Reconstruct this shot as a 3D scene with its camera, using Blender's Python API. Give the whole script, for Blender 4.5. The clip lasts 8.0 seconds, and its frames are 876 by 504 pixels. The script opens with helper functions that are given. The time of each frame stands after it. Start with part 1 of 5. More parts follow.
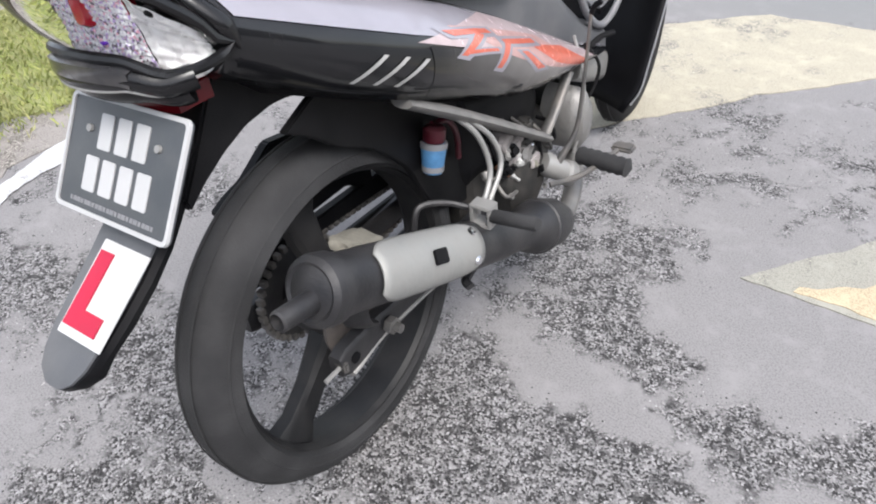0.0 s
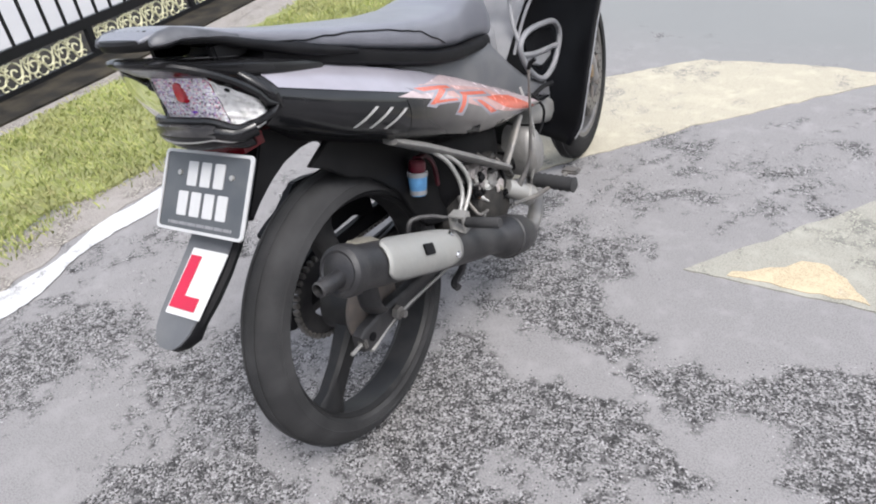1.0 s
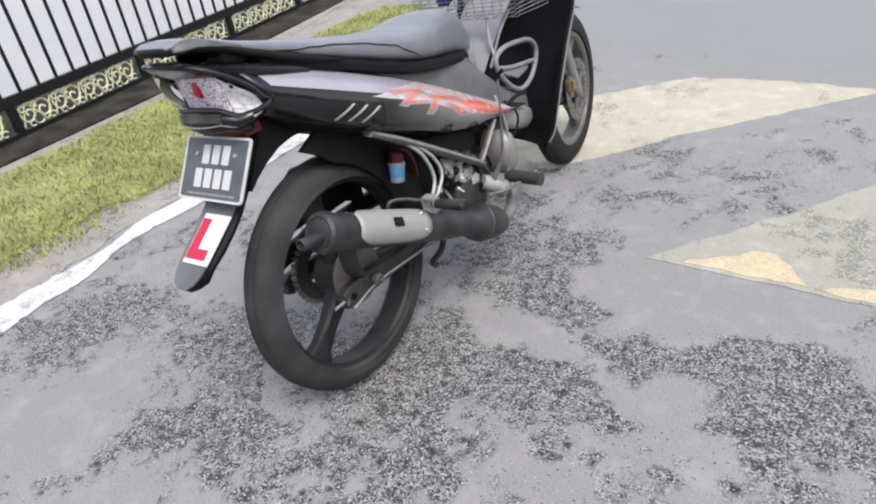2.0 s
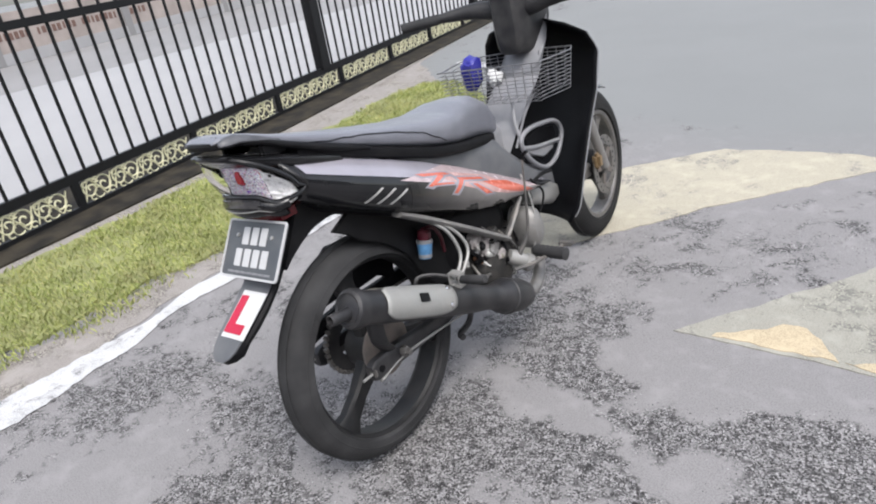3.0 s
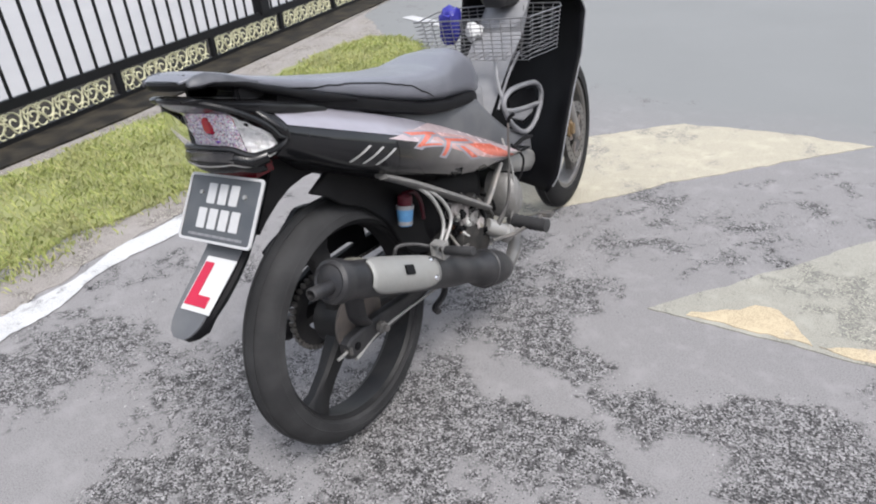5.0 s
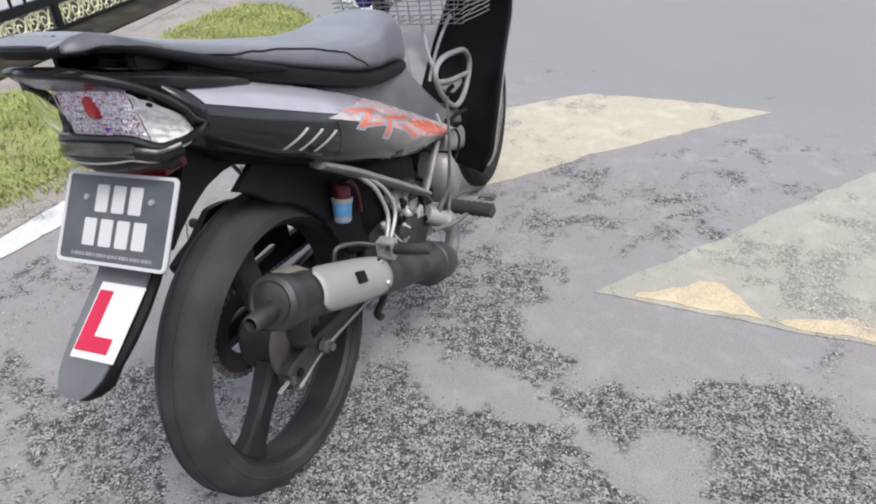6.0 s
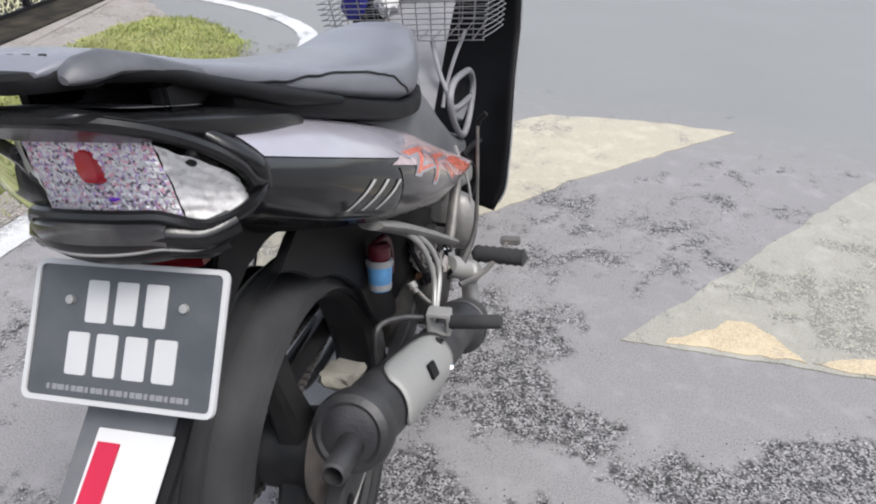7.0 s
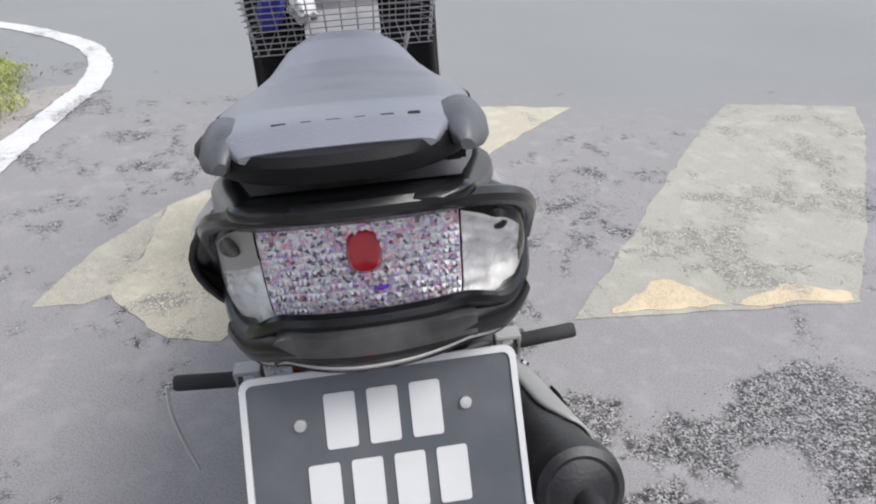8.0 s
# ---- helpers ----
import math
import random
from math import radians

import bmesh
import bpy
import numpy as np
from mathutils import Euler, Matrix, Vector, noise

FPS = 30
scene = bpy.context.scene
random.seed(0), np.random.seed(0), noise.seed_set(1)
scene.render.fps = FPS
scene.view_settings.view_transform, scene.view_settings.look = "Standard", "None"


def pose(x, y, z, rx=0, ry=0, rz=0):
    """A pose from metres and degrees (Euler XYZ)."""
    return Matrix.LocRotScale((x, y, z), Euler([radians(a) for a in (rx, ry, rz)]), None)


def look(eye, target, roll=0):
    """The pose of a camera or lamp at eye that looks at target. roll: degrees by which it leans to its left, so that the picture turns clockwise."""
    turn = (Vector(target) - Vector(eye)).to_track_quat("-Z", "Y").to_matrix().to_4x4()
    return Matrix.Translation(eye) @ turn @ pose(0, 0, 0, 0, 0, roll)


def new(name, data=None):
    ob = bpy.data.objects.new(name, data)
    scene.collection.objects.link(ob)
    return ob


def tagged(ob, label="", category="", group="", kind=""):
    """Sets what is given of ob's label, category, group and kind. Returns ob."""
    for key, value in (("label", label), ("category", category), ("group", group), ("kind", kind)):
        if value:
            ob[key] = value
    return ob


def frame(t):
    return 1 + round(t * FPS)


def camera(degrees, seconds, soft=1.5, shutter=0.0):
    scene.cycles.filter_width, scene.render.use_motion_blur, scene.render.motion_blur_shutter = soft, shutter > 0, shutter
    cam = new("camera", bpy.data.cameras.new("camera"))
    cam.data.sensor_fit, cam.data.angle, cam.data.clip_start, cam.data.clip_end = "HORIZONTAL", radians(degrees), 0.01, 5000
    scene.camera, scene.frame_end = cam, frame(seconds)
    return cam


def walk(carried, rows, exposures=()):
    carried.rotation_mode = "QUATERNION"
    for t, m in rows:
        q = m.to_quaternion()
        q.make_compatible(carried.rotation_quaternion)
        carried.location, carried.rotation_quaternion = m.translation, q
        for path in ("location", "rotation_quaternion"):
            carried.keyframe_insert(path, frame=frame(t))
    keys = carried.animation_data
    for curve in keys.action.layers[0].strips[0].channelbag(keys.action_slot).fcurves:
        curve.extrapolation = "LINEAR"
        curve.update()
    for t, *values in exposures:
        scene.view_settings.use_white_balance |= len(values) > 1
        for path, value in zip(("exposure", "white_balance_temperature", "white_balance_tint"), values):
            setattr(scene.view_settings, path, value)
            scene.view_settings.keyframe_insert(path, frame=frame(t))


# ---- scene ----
cam = camera(67.5, 8.0, soft=2.0)
# the film camera starts a little brighter and settles
EXPOSURES = [(0, 1.48), (0.5, 1.51), (1, 1.45), (2.3, 1.31), (5, 1.28), (6.5, 1.25), (7.2, 1.25), (8, 1.19)]
PATH = [
    (0, (0.697, -0.193, 1.01), (-0.275, 0.969, -0.296), -1.6),
    (0.3, (0.754, -0.238, 1.02), (-0.229, 0.97, -0.217), -2.4),
    (0.5, (0.796, -0.258, 1.05), (-0.209, 0.952, -0.186), -3.0),
    (0.8, (0.85, -0.355, 1.08), (-0.139, 0.922, -0.073), -6.4),
    (1, (0.907, -0.429, 1.102), (-0.137, 0.843, -0.035), -6.8),
    (1.2, (0.934, -0.477, 1.114), (-0.106, 0.804, -0.016), -5.2),
    (2.3, (1.241, -0.555, 1.145), (0.007, 0.665, 0.15), -10.1),
    (2.5, (1.245, -0.554, 1.162), (-0.026, 0.676, 0.23), -10.8),
    (3, (1.248, -0.557, 1.18), (-0.049, 0.69, 0.307), -9.6),
    (3.5, (1.244, -0.566, 1.174), (-0.092, 0.64, 0.303), -9.2),
    (4, (1.225, -0.568, 1.161), (-0.077, 0.636, 0.235), -8.0),
    (4.5, (1.166, -0.563, 1.157), (-0.067, 0.693, 0.207), -6.3),
    (5, (1.057, -0.547, 1.145), (-0.038, 0.796, 0.146), -4.2),
    (5.2, (1.008, -0.531, 1.141), (0.002, 0.847, 0.098), -3.1),
    (6.3, (0.713, -0.388, 1.051), (0.008, 1.155, -0.008), -1.0),
    (6.5, (0.631, -0.339, 1.037), (-0.034, 1.234, -0.003), -0.5),
    (7, (0.482, -0.307, 1.014), (-0.03, 1.325, -0.024), 1.5),
    (7.3, (0.34, -0.304, 1.006), (0.066, 1.383, 0.03), 2.9),
    (7.5, (0.287, -0.314, 1.026), (0.131, 1.419, 0.04), 0.8),
    (7.8, (0.17, -0.301, 1.009), (0.132, 1.432, 0.005), 1.0),
    (8, (0.103, -0.275, 1.0), (0.207, 1.433, -0.034), 2.0),
]
walk(cam, [(t, look(eye, target, roll)) for t, eye, target, roll in PATH], EXPOSURES)

# ---- world and light ----
world = bpy.data.worlds.new("world")
scene.world = world
world.use_nodes = True
wn = world.node_tree.nodes
sky = wn.new("ShaderNodeTexSky")
sky.sky_type, sky.sun_disc = "NISHITA", False
SUN_UP, SUN_AZ = 58.0, 120.0
sky.sun_elevation, sky.sun_rotation = radians(SUN_UP), radians(SUN_AZ)
sky.air_density, sky.dust_density, sky.ozone_density = 1.0, 2.5, 1.0
haze = wn.new("ShaderNodeHueSaturation")
haze.inputs["Saturation"].default_value = 0.42
world.node_tree.links.new(sky.outputs["Color"], haze.inputs["Color"])
world.node_tree.links.new(haze.outputs["Color"], wn["Background"].inputs["Color"])
wn["Background"].inputs["Strength"].default_value = 0.15
sun = new("sun", bpy.data.lights.new("sun", "SUN"))
sun.data.energy, sun.data.angle, sun.data.color = 1.0, radians(22), (1.0, 0.98, 0.95)
az, up = radians(SUN_AZ), radians(SUN_UP)
sun.matrix_world = look(10 * Vector((math.sin(az) * math.cos(up), math.cos(az) * math.cos(up), math.sin(up))), (0, 0, 0))
scene.view_settings.exposure = 1.2


# ---- materials ----
def nodes_of(name):
    m = bpy.data.materials.new(name)
    m.use_nodes = True
    nt = m.node_tree
    return m, nt, nt.nodes["Principled BSDF"], nt.nodes.new, nt.links.new


def mat(name, base, rough=0.5, metal=0.0, var=0.2, scale=18.0, bump=0.1, bscale=250.0, coat=0.0, dust=0.0, dusty=(0.3, 0.28, 0.26), spec=0.5):
    """A painted, plastic or metal surface: large and fine variation, worn gloss, fine relief, a film of dust."""
    m, nt, b, node, link = nodes_of(name)
    co = node("ShaderNodeTexCoord")
    big, fine = node("ShaderNodeTexNoise"), node("ShaderNodeTexNoise")
    for n, s in ((big, scale), (fine, bscale)):
        n.inputs["Scale"].default_value, n.inputs["Detail"].default_value = s, 6.0
        link(co.outputs["Object"], n.inputs["Vector"])
    ramp = node("ShaderNodeMix")
    ramp.data_type = "RGBA"
    lo, hi = [max(0, c * (1 - var)) for c in base], [min(1, c * (1 + var)) for c in base]
    ramp.inputs["A"].default_value, ramp.inputs["B"].default_value = (*lo, 1), (*hi, 1)
    link(big.outputs["Fac"], ramp.inputs["Factor"])
    col = ramp.outputs["Result"]
    if dust:
        dm, film = node("ShaderNodeMapRange"), node("ShaderNodeMix")
        film.data_type = "RGBA"
        dm.inputs["From Min"].default_value, dm.inputs["From Max"].default_value, dm.inputs["To Max"].default_value = 0.4, 0.75, dust
        link(big.outputs["Fac"], dm.inputs["Value"])
        link(dm.outputs["Result"], film.inputs["Factor"])
        link(col, film.inputs["A"])
        film.inputs["B"].default_value = (*dusty, 1)
        col = film.outputs["Result"]
    link(col, b.inputs["Base Color"])
    r = node("ShaderNodeMapRange")
    r.inputs["To Min"].default_value, r.inputs["To Max"].default_value = max(0.02, rough * 0.75), min(1, rough * 1.3)
    link(big.outputs["Fac"], r.inputs["Value"])
    link(r.outputs["Result"], b.inputs["Roughness"])
    bp = node("ShaderNodeBump")
    bp.inputs["Strength"].default_value, bp.inputs["Distance"].default_value = bump, 0.002
    link(fine.outputs["Fac"], bp.inputs["Height"])
    link(bp.outputs["Normal"], b.inputs["Normal"])
    b.inputs["Specular IOR Level"].default_value = spec
    b.inputs["Metallic"].default_value, b.inputs["Coat Weight"].default_value, b.inputs["Coat Roughness"].default_value = metal, coat, 0.05
    return m


# where stones lie bare (+) or dust and binder cover them (-): x, y, radius, amount
PATCHES = [(1.5, 6.0, 4.2, -0.5), (-1.0, 6.0, 3.2, -0.4), (4.5, 4.5, 3.0, -0.4), (0.2, 0.3, 1.5, 0.06), (-0.9, -0.35, 0.5, 0.1), (0.25, 0.45, 0.28, 0.16), (0.1, 0.78, 0.32, 0.14), (0.05, 1.12, 0.36, 0.1), (0.33, 0.78, 0.17, 0.14), (0.3, 1.0, 0.22, 0.14), (0.66, 0.62, 0.15, 0.17), (0.99, 0.72, 0.27, 0.22), (0.82, 0.73, 0.12, 0.16), (0.53, 0.42, 0.2, 0.2), (0.27, 0.2, 0.34, 0.18),
           # the pale patch at (-0.12, 0.58) is added to lift shade under the bike
           (0.5, 0.725, 0.1, 0.16), (-0.13, -0.13, 0.24, 0.16), (-0.78, -0.1, 0.34, 0.15), (-0.4, 0.08, 0.22, 0.1), (0.4, 1.42, 0.3, 0.07), (0.55, 1.8, 0.4, 0.04), (-0.12, 0.58, 0.36, -0.16), (-0.1, 0.3, 0.4, 0.1), (0.42, 0.42, 0.14, 0.14), (1.15, 0.62, 0.3, 0.16),
           (0.24, 0.6, 0.09, -0.22), (0.36, 0.565, 0.1, -0.24), (0.48, 0.555, 0.1, -0.24), (0.58, 0.54, 0.08, -0.24), (0.72, 0.5, 0.12, -0.2), (0.48, 0.85, 0.12, -0.16), (1.1, 0.82, 0.2, 0.14), (1.0, 0.6, 0.14, 0.12), (0.66, 0.71, 0.07, 0.16), (0.52, 0.95, 0.2, -0.24), (0.72, 0.9, 0.22, -0.26), (0.92, 1.0, 0.22, -0.24), (0.5, 1.2, 0.25, -0.16), (1.2, 0.95, 0.25, -0.2), (-0.5, -0.32, 0.3, -0.2), (-0.55, 0.3, 0.22, -0.18), (0.05, -0.35, 0.22, -0.15), (0.62, 0.72, 0.08, -0.16), (-0.45, 0.75, 0.45, -0.14)]


def bareness(x, y):
    return sum(a * max(0.0, 1 - math.hypot(x - cx, y - cy) / r) ** 0.7 for cx, cy, r, a in PATCHES)


def ground_mat(name, pale, dark, light, cover, patches=(), far_pale=None):
    """Worn asphalt: dusty binder with patches where the stones lie bare. cover: how much of it is bare."""
    m, nt, b, node, link = nodes_of(name)
    co = node("ShaderNodeTexCoord")

    def noise_at(s, d=5.0, rough=0.55):
        n = node("ShaderNodeTexNoise")
        n.inputs["Scale"].default_value, n.inputs["Detail"].default_value, n.inputs["Roughness"].default_value = s, d, rough
        link(co.outputs["Object"], n.inputs["Vector"])
        return n.outputs["Fac"]

    def mix(f, a, c):
        n = node("ShaderNodeMix")
        n.data_type = "RGBA"
        link(f, n.inputs["Factor"])
        for k, v in (("A", a), ("B", c)):
            if isinstance(v, tuple):
                n.inputs[k].default_value = (*v, 1)
            else:
                link(v, n.inputs[k])
        return n.outputs["Result"]

    def span(v, a, c):
        n = node("ShaderNodeMapRange")
        n.inputs["From Min"].default_value, n.inputs["From Max"].default_value = a, c
        link(v, n.inputs["Value"])
        return n.outputs["Result"]

    stone = node("ShaderNodeTexVoronoi")
    stone.inputs["Scale"].default_value = 262.0
    link(co.outputs["Object"], stone.inputs["Vector"])
    grey = node("ShaderNodeSeparateColor")
    link(stone.outputs["Color"], grey.inputs["Color"])
    tone = mix(span(grey.outputs["Red"], 0.22, 0.8), dark, light)
    tone = mix(span(noise_at(34.0, 4.0, 0.6), 0.47, 0.66), tone, tuple(c * 1.3 for c in dark))
    tone = mix(span(grey.outputs["Green"], 0.9, 0.97), tone, tuple(min(1, c * 1.3) for c in light))
    patch = node("ShaderNodeMath")
    patch.operation = "ADD"
    link(noise_at(3.2, 7.0, 0.62), patch.inputs[0])
    edge = node("ShaderNodeMath")
    edge.operation = "MULTIPLY_ADD"
    link(noise_at(38.0, 4.0), edge.inputs[0])
    edge.inputs[1].default_value, edge.inputs[2].default_value = 0.3, -0.38
    isles = node("ShaderNodeMath")
    isles.operation = "MULTIPLY_ADD"
    link(noise_at(13.0, 5.0, 0.6), isles.inputs[0])
    isles.inputs[1].default_value = 0.46
    link(edge.outputs["Value"], isles.inputs[2])
    link(isles.outputs["Value"], patch.inputs[1])
    total = patch.outputs["Value"]
    for cx, cy, r, amount in patches:
        far, fall, add = node("ShaderNodeVectorMath"), node("ShaderNodeMapRange"), node("ShaderNodeMath")
        far.operation = "DISTANCE"
        link(co.outputs["Object"], far.inputs[0])
        far.inputs[1].default_value = (cx, cy, 0)
        fall.inputs["From Max"].default_value, fall.inputs["To Min"].default_value, fall.inputs["To Max"].default_value = r, amount, 0.0
        link(far.outputs["Value"], fall.inputs["Value"])
        link(total, add.inputs[0])
        link(fall.outputs["Result"], add.inputs[1])
        total = add.outputs["Value"]
    bare = span(total, cover, cover + 0.11)
    soft = mix(noise_at(1.3), tuple(c * 0.93 for c in pale), tuple(min(1, c * 1.07) for c in pale))
    soft = mix(span(noise_at(280.0, 3.0), 0.46, 0.66), soft, tuple(c * 0.62 for c in pale))
    soft = mix(span(noise_at(9.0, 8.0, 0.7), 0.5, 0.66), soft, tuple(min(1, c * 1.07) for c in pale))
    if far_pale:
        # an older resurfacing, greener and smoother, begins beyond the stripes
        place, border = node("ShaderNodeSeparateXYZ"), node("ShaderNodeMath")
        link(co.outputs["Object"], place.inputs["Vector"])
        border.operation = "MULTIPLY_ADD"
        link(noise_at(1.1), border.inputs[0])
        border.inputs[1].default_value = 0.9
        link(place.outputs["Y"], border.inputs[2])
        soft = mix(span(border.outputs["Value"], 2.7, 3.5), soft, mix(noise_at(0.8, 6.0), tuple(c * 0.9 for c in far_pale), tuple(c * 1.1 for c in far_pale)))
    link(mix(bare, soft, tone), b.inputs["Base Color"])
    b.inputs["Roughness"].default_value = 0.85
    rel = node("ShaderNodeMath")
    rel.operation = "MULTIPLY"
    link(stone.outputs["Distance"], rel.inputs[0])
    link(bare, rel.inputs[1])
    bp = node("ShaderNodeBump")
    bp.invert = True
    bp.inputs["Strength"].default_value, bp.inputs["Distance"].default_value = 0.7, 0.004
    link(rel.outputs["Value"], bp.inputs["Height"])
    link(bp.outputs["Normal"], b.inputs["Normal"])
    return m


def lens_mat(name, tint, rough=0.03):
    m, nt, b, node, link = nodes_of(name)
    b.inputs["Base Color"].default_value = (*tint, 1)
    b.inputs["Transmission Weight"].default_value, b.inputs["Roughness"].default_value, b.inputs["IOR"].default_value = 1.0, rough, 1.03
    b.inputs["Coat Weight"].default_value, b.inputs["Coat Roughness"].default_value = 0.35, 0.04
    return m


ASPHALT = ground_mat("asphalt", (0.2145, 0.2065, 0.2085), (0.017, 0.0158, 0.0163), (0.276, 0.267, 0.269), 0.525, PATCHES, (0.173, 0.177, 0.177))
PAINT_CREAM = ground_mat("cream_paint", (0.38, 0.35, 0.278), (0.15, 0.14, 0.13), (0.42, 0.39, 0.31), 0.545)
PAINT_FADED = ground_mat("faded_cream_paint", (0.32, 0.3, 0.25), (0.16, 0.15, 0.135), (0.36, 0.34, 0.28), 0.54)
PAINT_WORN = ground_mat("worn_grey_cream_paint", (0.292, 0.283, 0.246), (0.13, 0.127, 0.115), (0.33, 0.32, 0.27), 0.5)
PAINT_OCHRE = ground_mat("ochre_paint", (0.46, 0.38, 0.26), (0.2, 0.17, 0.13), (0.42, 0.37, 0.3), 0.5)
PAINT_WHITE = ground_mat("white_paint", (0.49, 0.49, 0.495), (0.17, 0.168, 0.17), (0.45, 0.445, 0.45), 0.54)
CONCRETE = mat("pale_concrete", (0.285, 0.281, 0.285), 0.85, var=0.15, scale=1.2, bump=0.4, bscale=120)
FAR_ASPHALT = mat("far_asphalt", (0.2, 0.195, 0.195), 0.9, var=0.25, scale=0.8, bump=0.4, bscale=90)
KERB = mat("dark_mottled_strip", (0.013, 0.0115, 0.0095), 0.95, var=0.7, scale=7, bump=0.9, bscale=45, dust=0.55, dusty=(0.075, 0.062, 0.042), spec=0.2)
SOIL = mat("turf_soil", (0.2, 0.21, 0.085), 0.95, var=0.4, scale=7, bump=0.8, bscale=70)
SAND = ground_mat("sandy_verge", (0.26, 0.238, 0.222), (0.1, 0.09, 0.08), (0.34, 0.31, 0.28), 0.48)
GRASS, _, gb, gnode, glink = nodes_of("grass_blades")
ggeo, gramp, gco, gbig = gnode("ShaderNodeNewGeometry"), gnode("ShaderNodeValToRGB"), gnode("ShaderNodeTexCoord"), gnode("ShaderNodeTexNoise")
for at_, col_ in ((0.0, (0.15, 0.18, 0.05, 1)), (0.35, (0.23, 0.27, 0.075, 1)), (0.75, (0.29, 0.31, 0.095, 1)), (1.0, (0.34, 0.32, 0.15, 1))):
    el = gramp.color_ramp.elements[0] if at_ == 0 else gramp.color_ramp.elements[-1] if at_ == 1 else gramp.color_ramp.elements.new(at_)
    el.color = col_
gbig.inputs["Scale"].default_value = 3.5
glink(ggeo.outputs["Random Per Island"], gramp.inputs["Fac"])
glink(gco.outputs["Object"], gbig.inputs["Vector"])
gmr = gnode("ShaderNodeMapRange")
gmr.inputs["From Min"].default_value, gmr.inputs["From Max"].default_value, gmr.inputs["To Min"].default_value, gmr.inputs["To Max"].default_value = 0.3, 0.7, 0.7, 1.3
glink(gbig.outputs["Fac"], gmr.inputs["Value"])
gsc = gnode("ShaderNodeVectorMath")
gsc.operation = "SCALE"
gdry, gpatch, gmix = gnode("ShaderNodeTexNoise"), gnode("ShaderNodeMapRange"), gnode("ShaderNodeMix")
gdry.inputs["Scale"].default_value, gdry.inputs["Detail"].default_value = 2.2, 5.0
gpatch.inputs["From Min"].default_value, gpatch.inputs["From Max"].default_value, gpatch.inputs["To Max"].default_value = 0.5, 0.75, 0.5
gmix.data_type = "RGBA"
glink(gco.outputs["Object"], gdry.inputs["Vector"])
glink(gdry.outputs["Fac"], gpatch.inputs["Value"])
glink(gpatch.outputs["Result"], gmix.inputs[0])
glink(gramp.outputs["Color"], gmix.inputs[6])
gmix.inputs[7].default_value = (0.33, 0.285, 0.16, 1)
glink(gmix.outputs[2], gsc.inputs[0])
glink(gmr.outputs["Result"], gsc.inputs["Scale"])
glink(gsc.outputs["Vector"], gb.inputs["Base Color"])
gb.inputs["Roughness"].default_value = 0.75
IRON = mat("black_iron_paint", (0.008, 0.008, 0.009), 0.5, var=0.3, bump=0.2, spec=0.2)
SCROLL = mat("cream_iron_paint", (0.52, 0.5, 0.33), 0.5, var=0.3, scale=30, bump=0.2)
WALL = mat("far_wall_paint", (0.28, 0.24, 0.22), 0.85, var=0.45, scale=2.5, bump=0.3, bscale=30)
UNSEEN_DARK = mat("unseen_dark_wall", (0.03, 0.033, 0.026), 0.95, var=0.5, scale=1.5, bump=0.6, bscale=20)
RED_BROWN = mat("red_brown_lettering", (0.13, 0.075, 0.06), 0.7)
GLOSS = mat("gloss_black_paint", (0.008, 0.0085, 0.01), 0.13, var=0.3, bump=0.02, coat=0.3, dust=0.02, spec=0.3)
SHIELDB = mat("satin_black_plastic", (0.003, 0.003, 0.004), 0.5, var=0.3, bump=0.1, spec=0.15)
PLASTIC = mat("black_plastic", (0.005, 0.005, 0.006), 0.5, var=0.3, bump=0.15, bscale=500, dust=0.02, spec=0.13)
TYRE_DARK = mat("darker_tyre_rubber", (0.012, 0.012, 0.0125), 0.75, var=0.3, scale=12, bump=0.4, bscale=300, dust=0.12, dusty=(0.09, 0.085, 0.08), spec=0.2)
RUBBER = mat("tyre_rubber", (0.023, 0.023, 0.0242), 0.8, var=0.3, scale=12, bump=0.45, bscale=300, dust=0.3, dusty=(0.095, 0.093, 0.095), spec=0.3)
LUG = mat("lug_plastic", (0.05, 0.051, 0.058), 0.45, var=0.4, scale=30, bump=0.15, dust=0.35, dusty=(0.15, 0.15, 0.165))
VINYL = mat("seat_vinyl", (0.142, 0.146, 0.17), 0.34, var=0.15, bump=0.22, bscale=900, dust=0.15, dusty=(0.22, 0.22, 0.24))
RIMB = mat("black_alloy", (0.01, 0.01, 0.011), 0.5, metal=0.1, var=0.35, bump=0.15, spec=0.3, dust=0.1, dusty=(0.14, 0.13, 0.12))
MATTE = mat("heat_black", (0.022, 0.0218, 0.0245), 0.46, metal=0.3, var=0.6, scale=16, bump=0.3, dust=0.2, dusty=(0.15, 0.14, 0.13))
SILVER = mat("brushed_silver", (0.34, 0.335, 0.325), 0.5, metal=0.55, var=0.2, bump=0.15, dust=0.2)
ALLOY = mat("cast_alloy", (0.27, 0.262, 0.255), 0.55, metal=0.5, var=0.55, scale=45, bump=0.6, bscale=120, dust=0.5, dusty=(0.09, 0.08, 0.07))
GREYMET = mat("grey_painted_steel", (0.17, 0.165, 0.162), 0.5, metal=0.4, var=0.25, bump=0.2, dust=0.3)
WIRE = mat("dull_wire", (0.22, 0.22, 0.23), 0.4, metal=0.7, var=0.4, scale=40, bump=0.1, dust=0.3)
CHROME = mat("chrome", (0.75, 0.75, 0.76), 0.12, metal=1.0, var=0.1, bump=0.03)
STICKER = mat("silver_sticker", (0.42, 0.42, 0.41), 0.5, var=0.12, bump=0.15, dust=0.2)
WHITE = mat("white_sticker", (0.5, 0.5, 0.5), 0.4, var=0.08, bump=0.03)
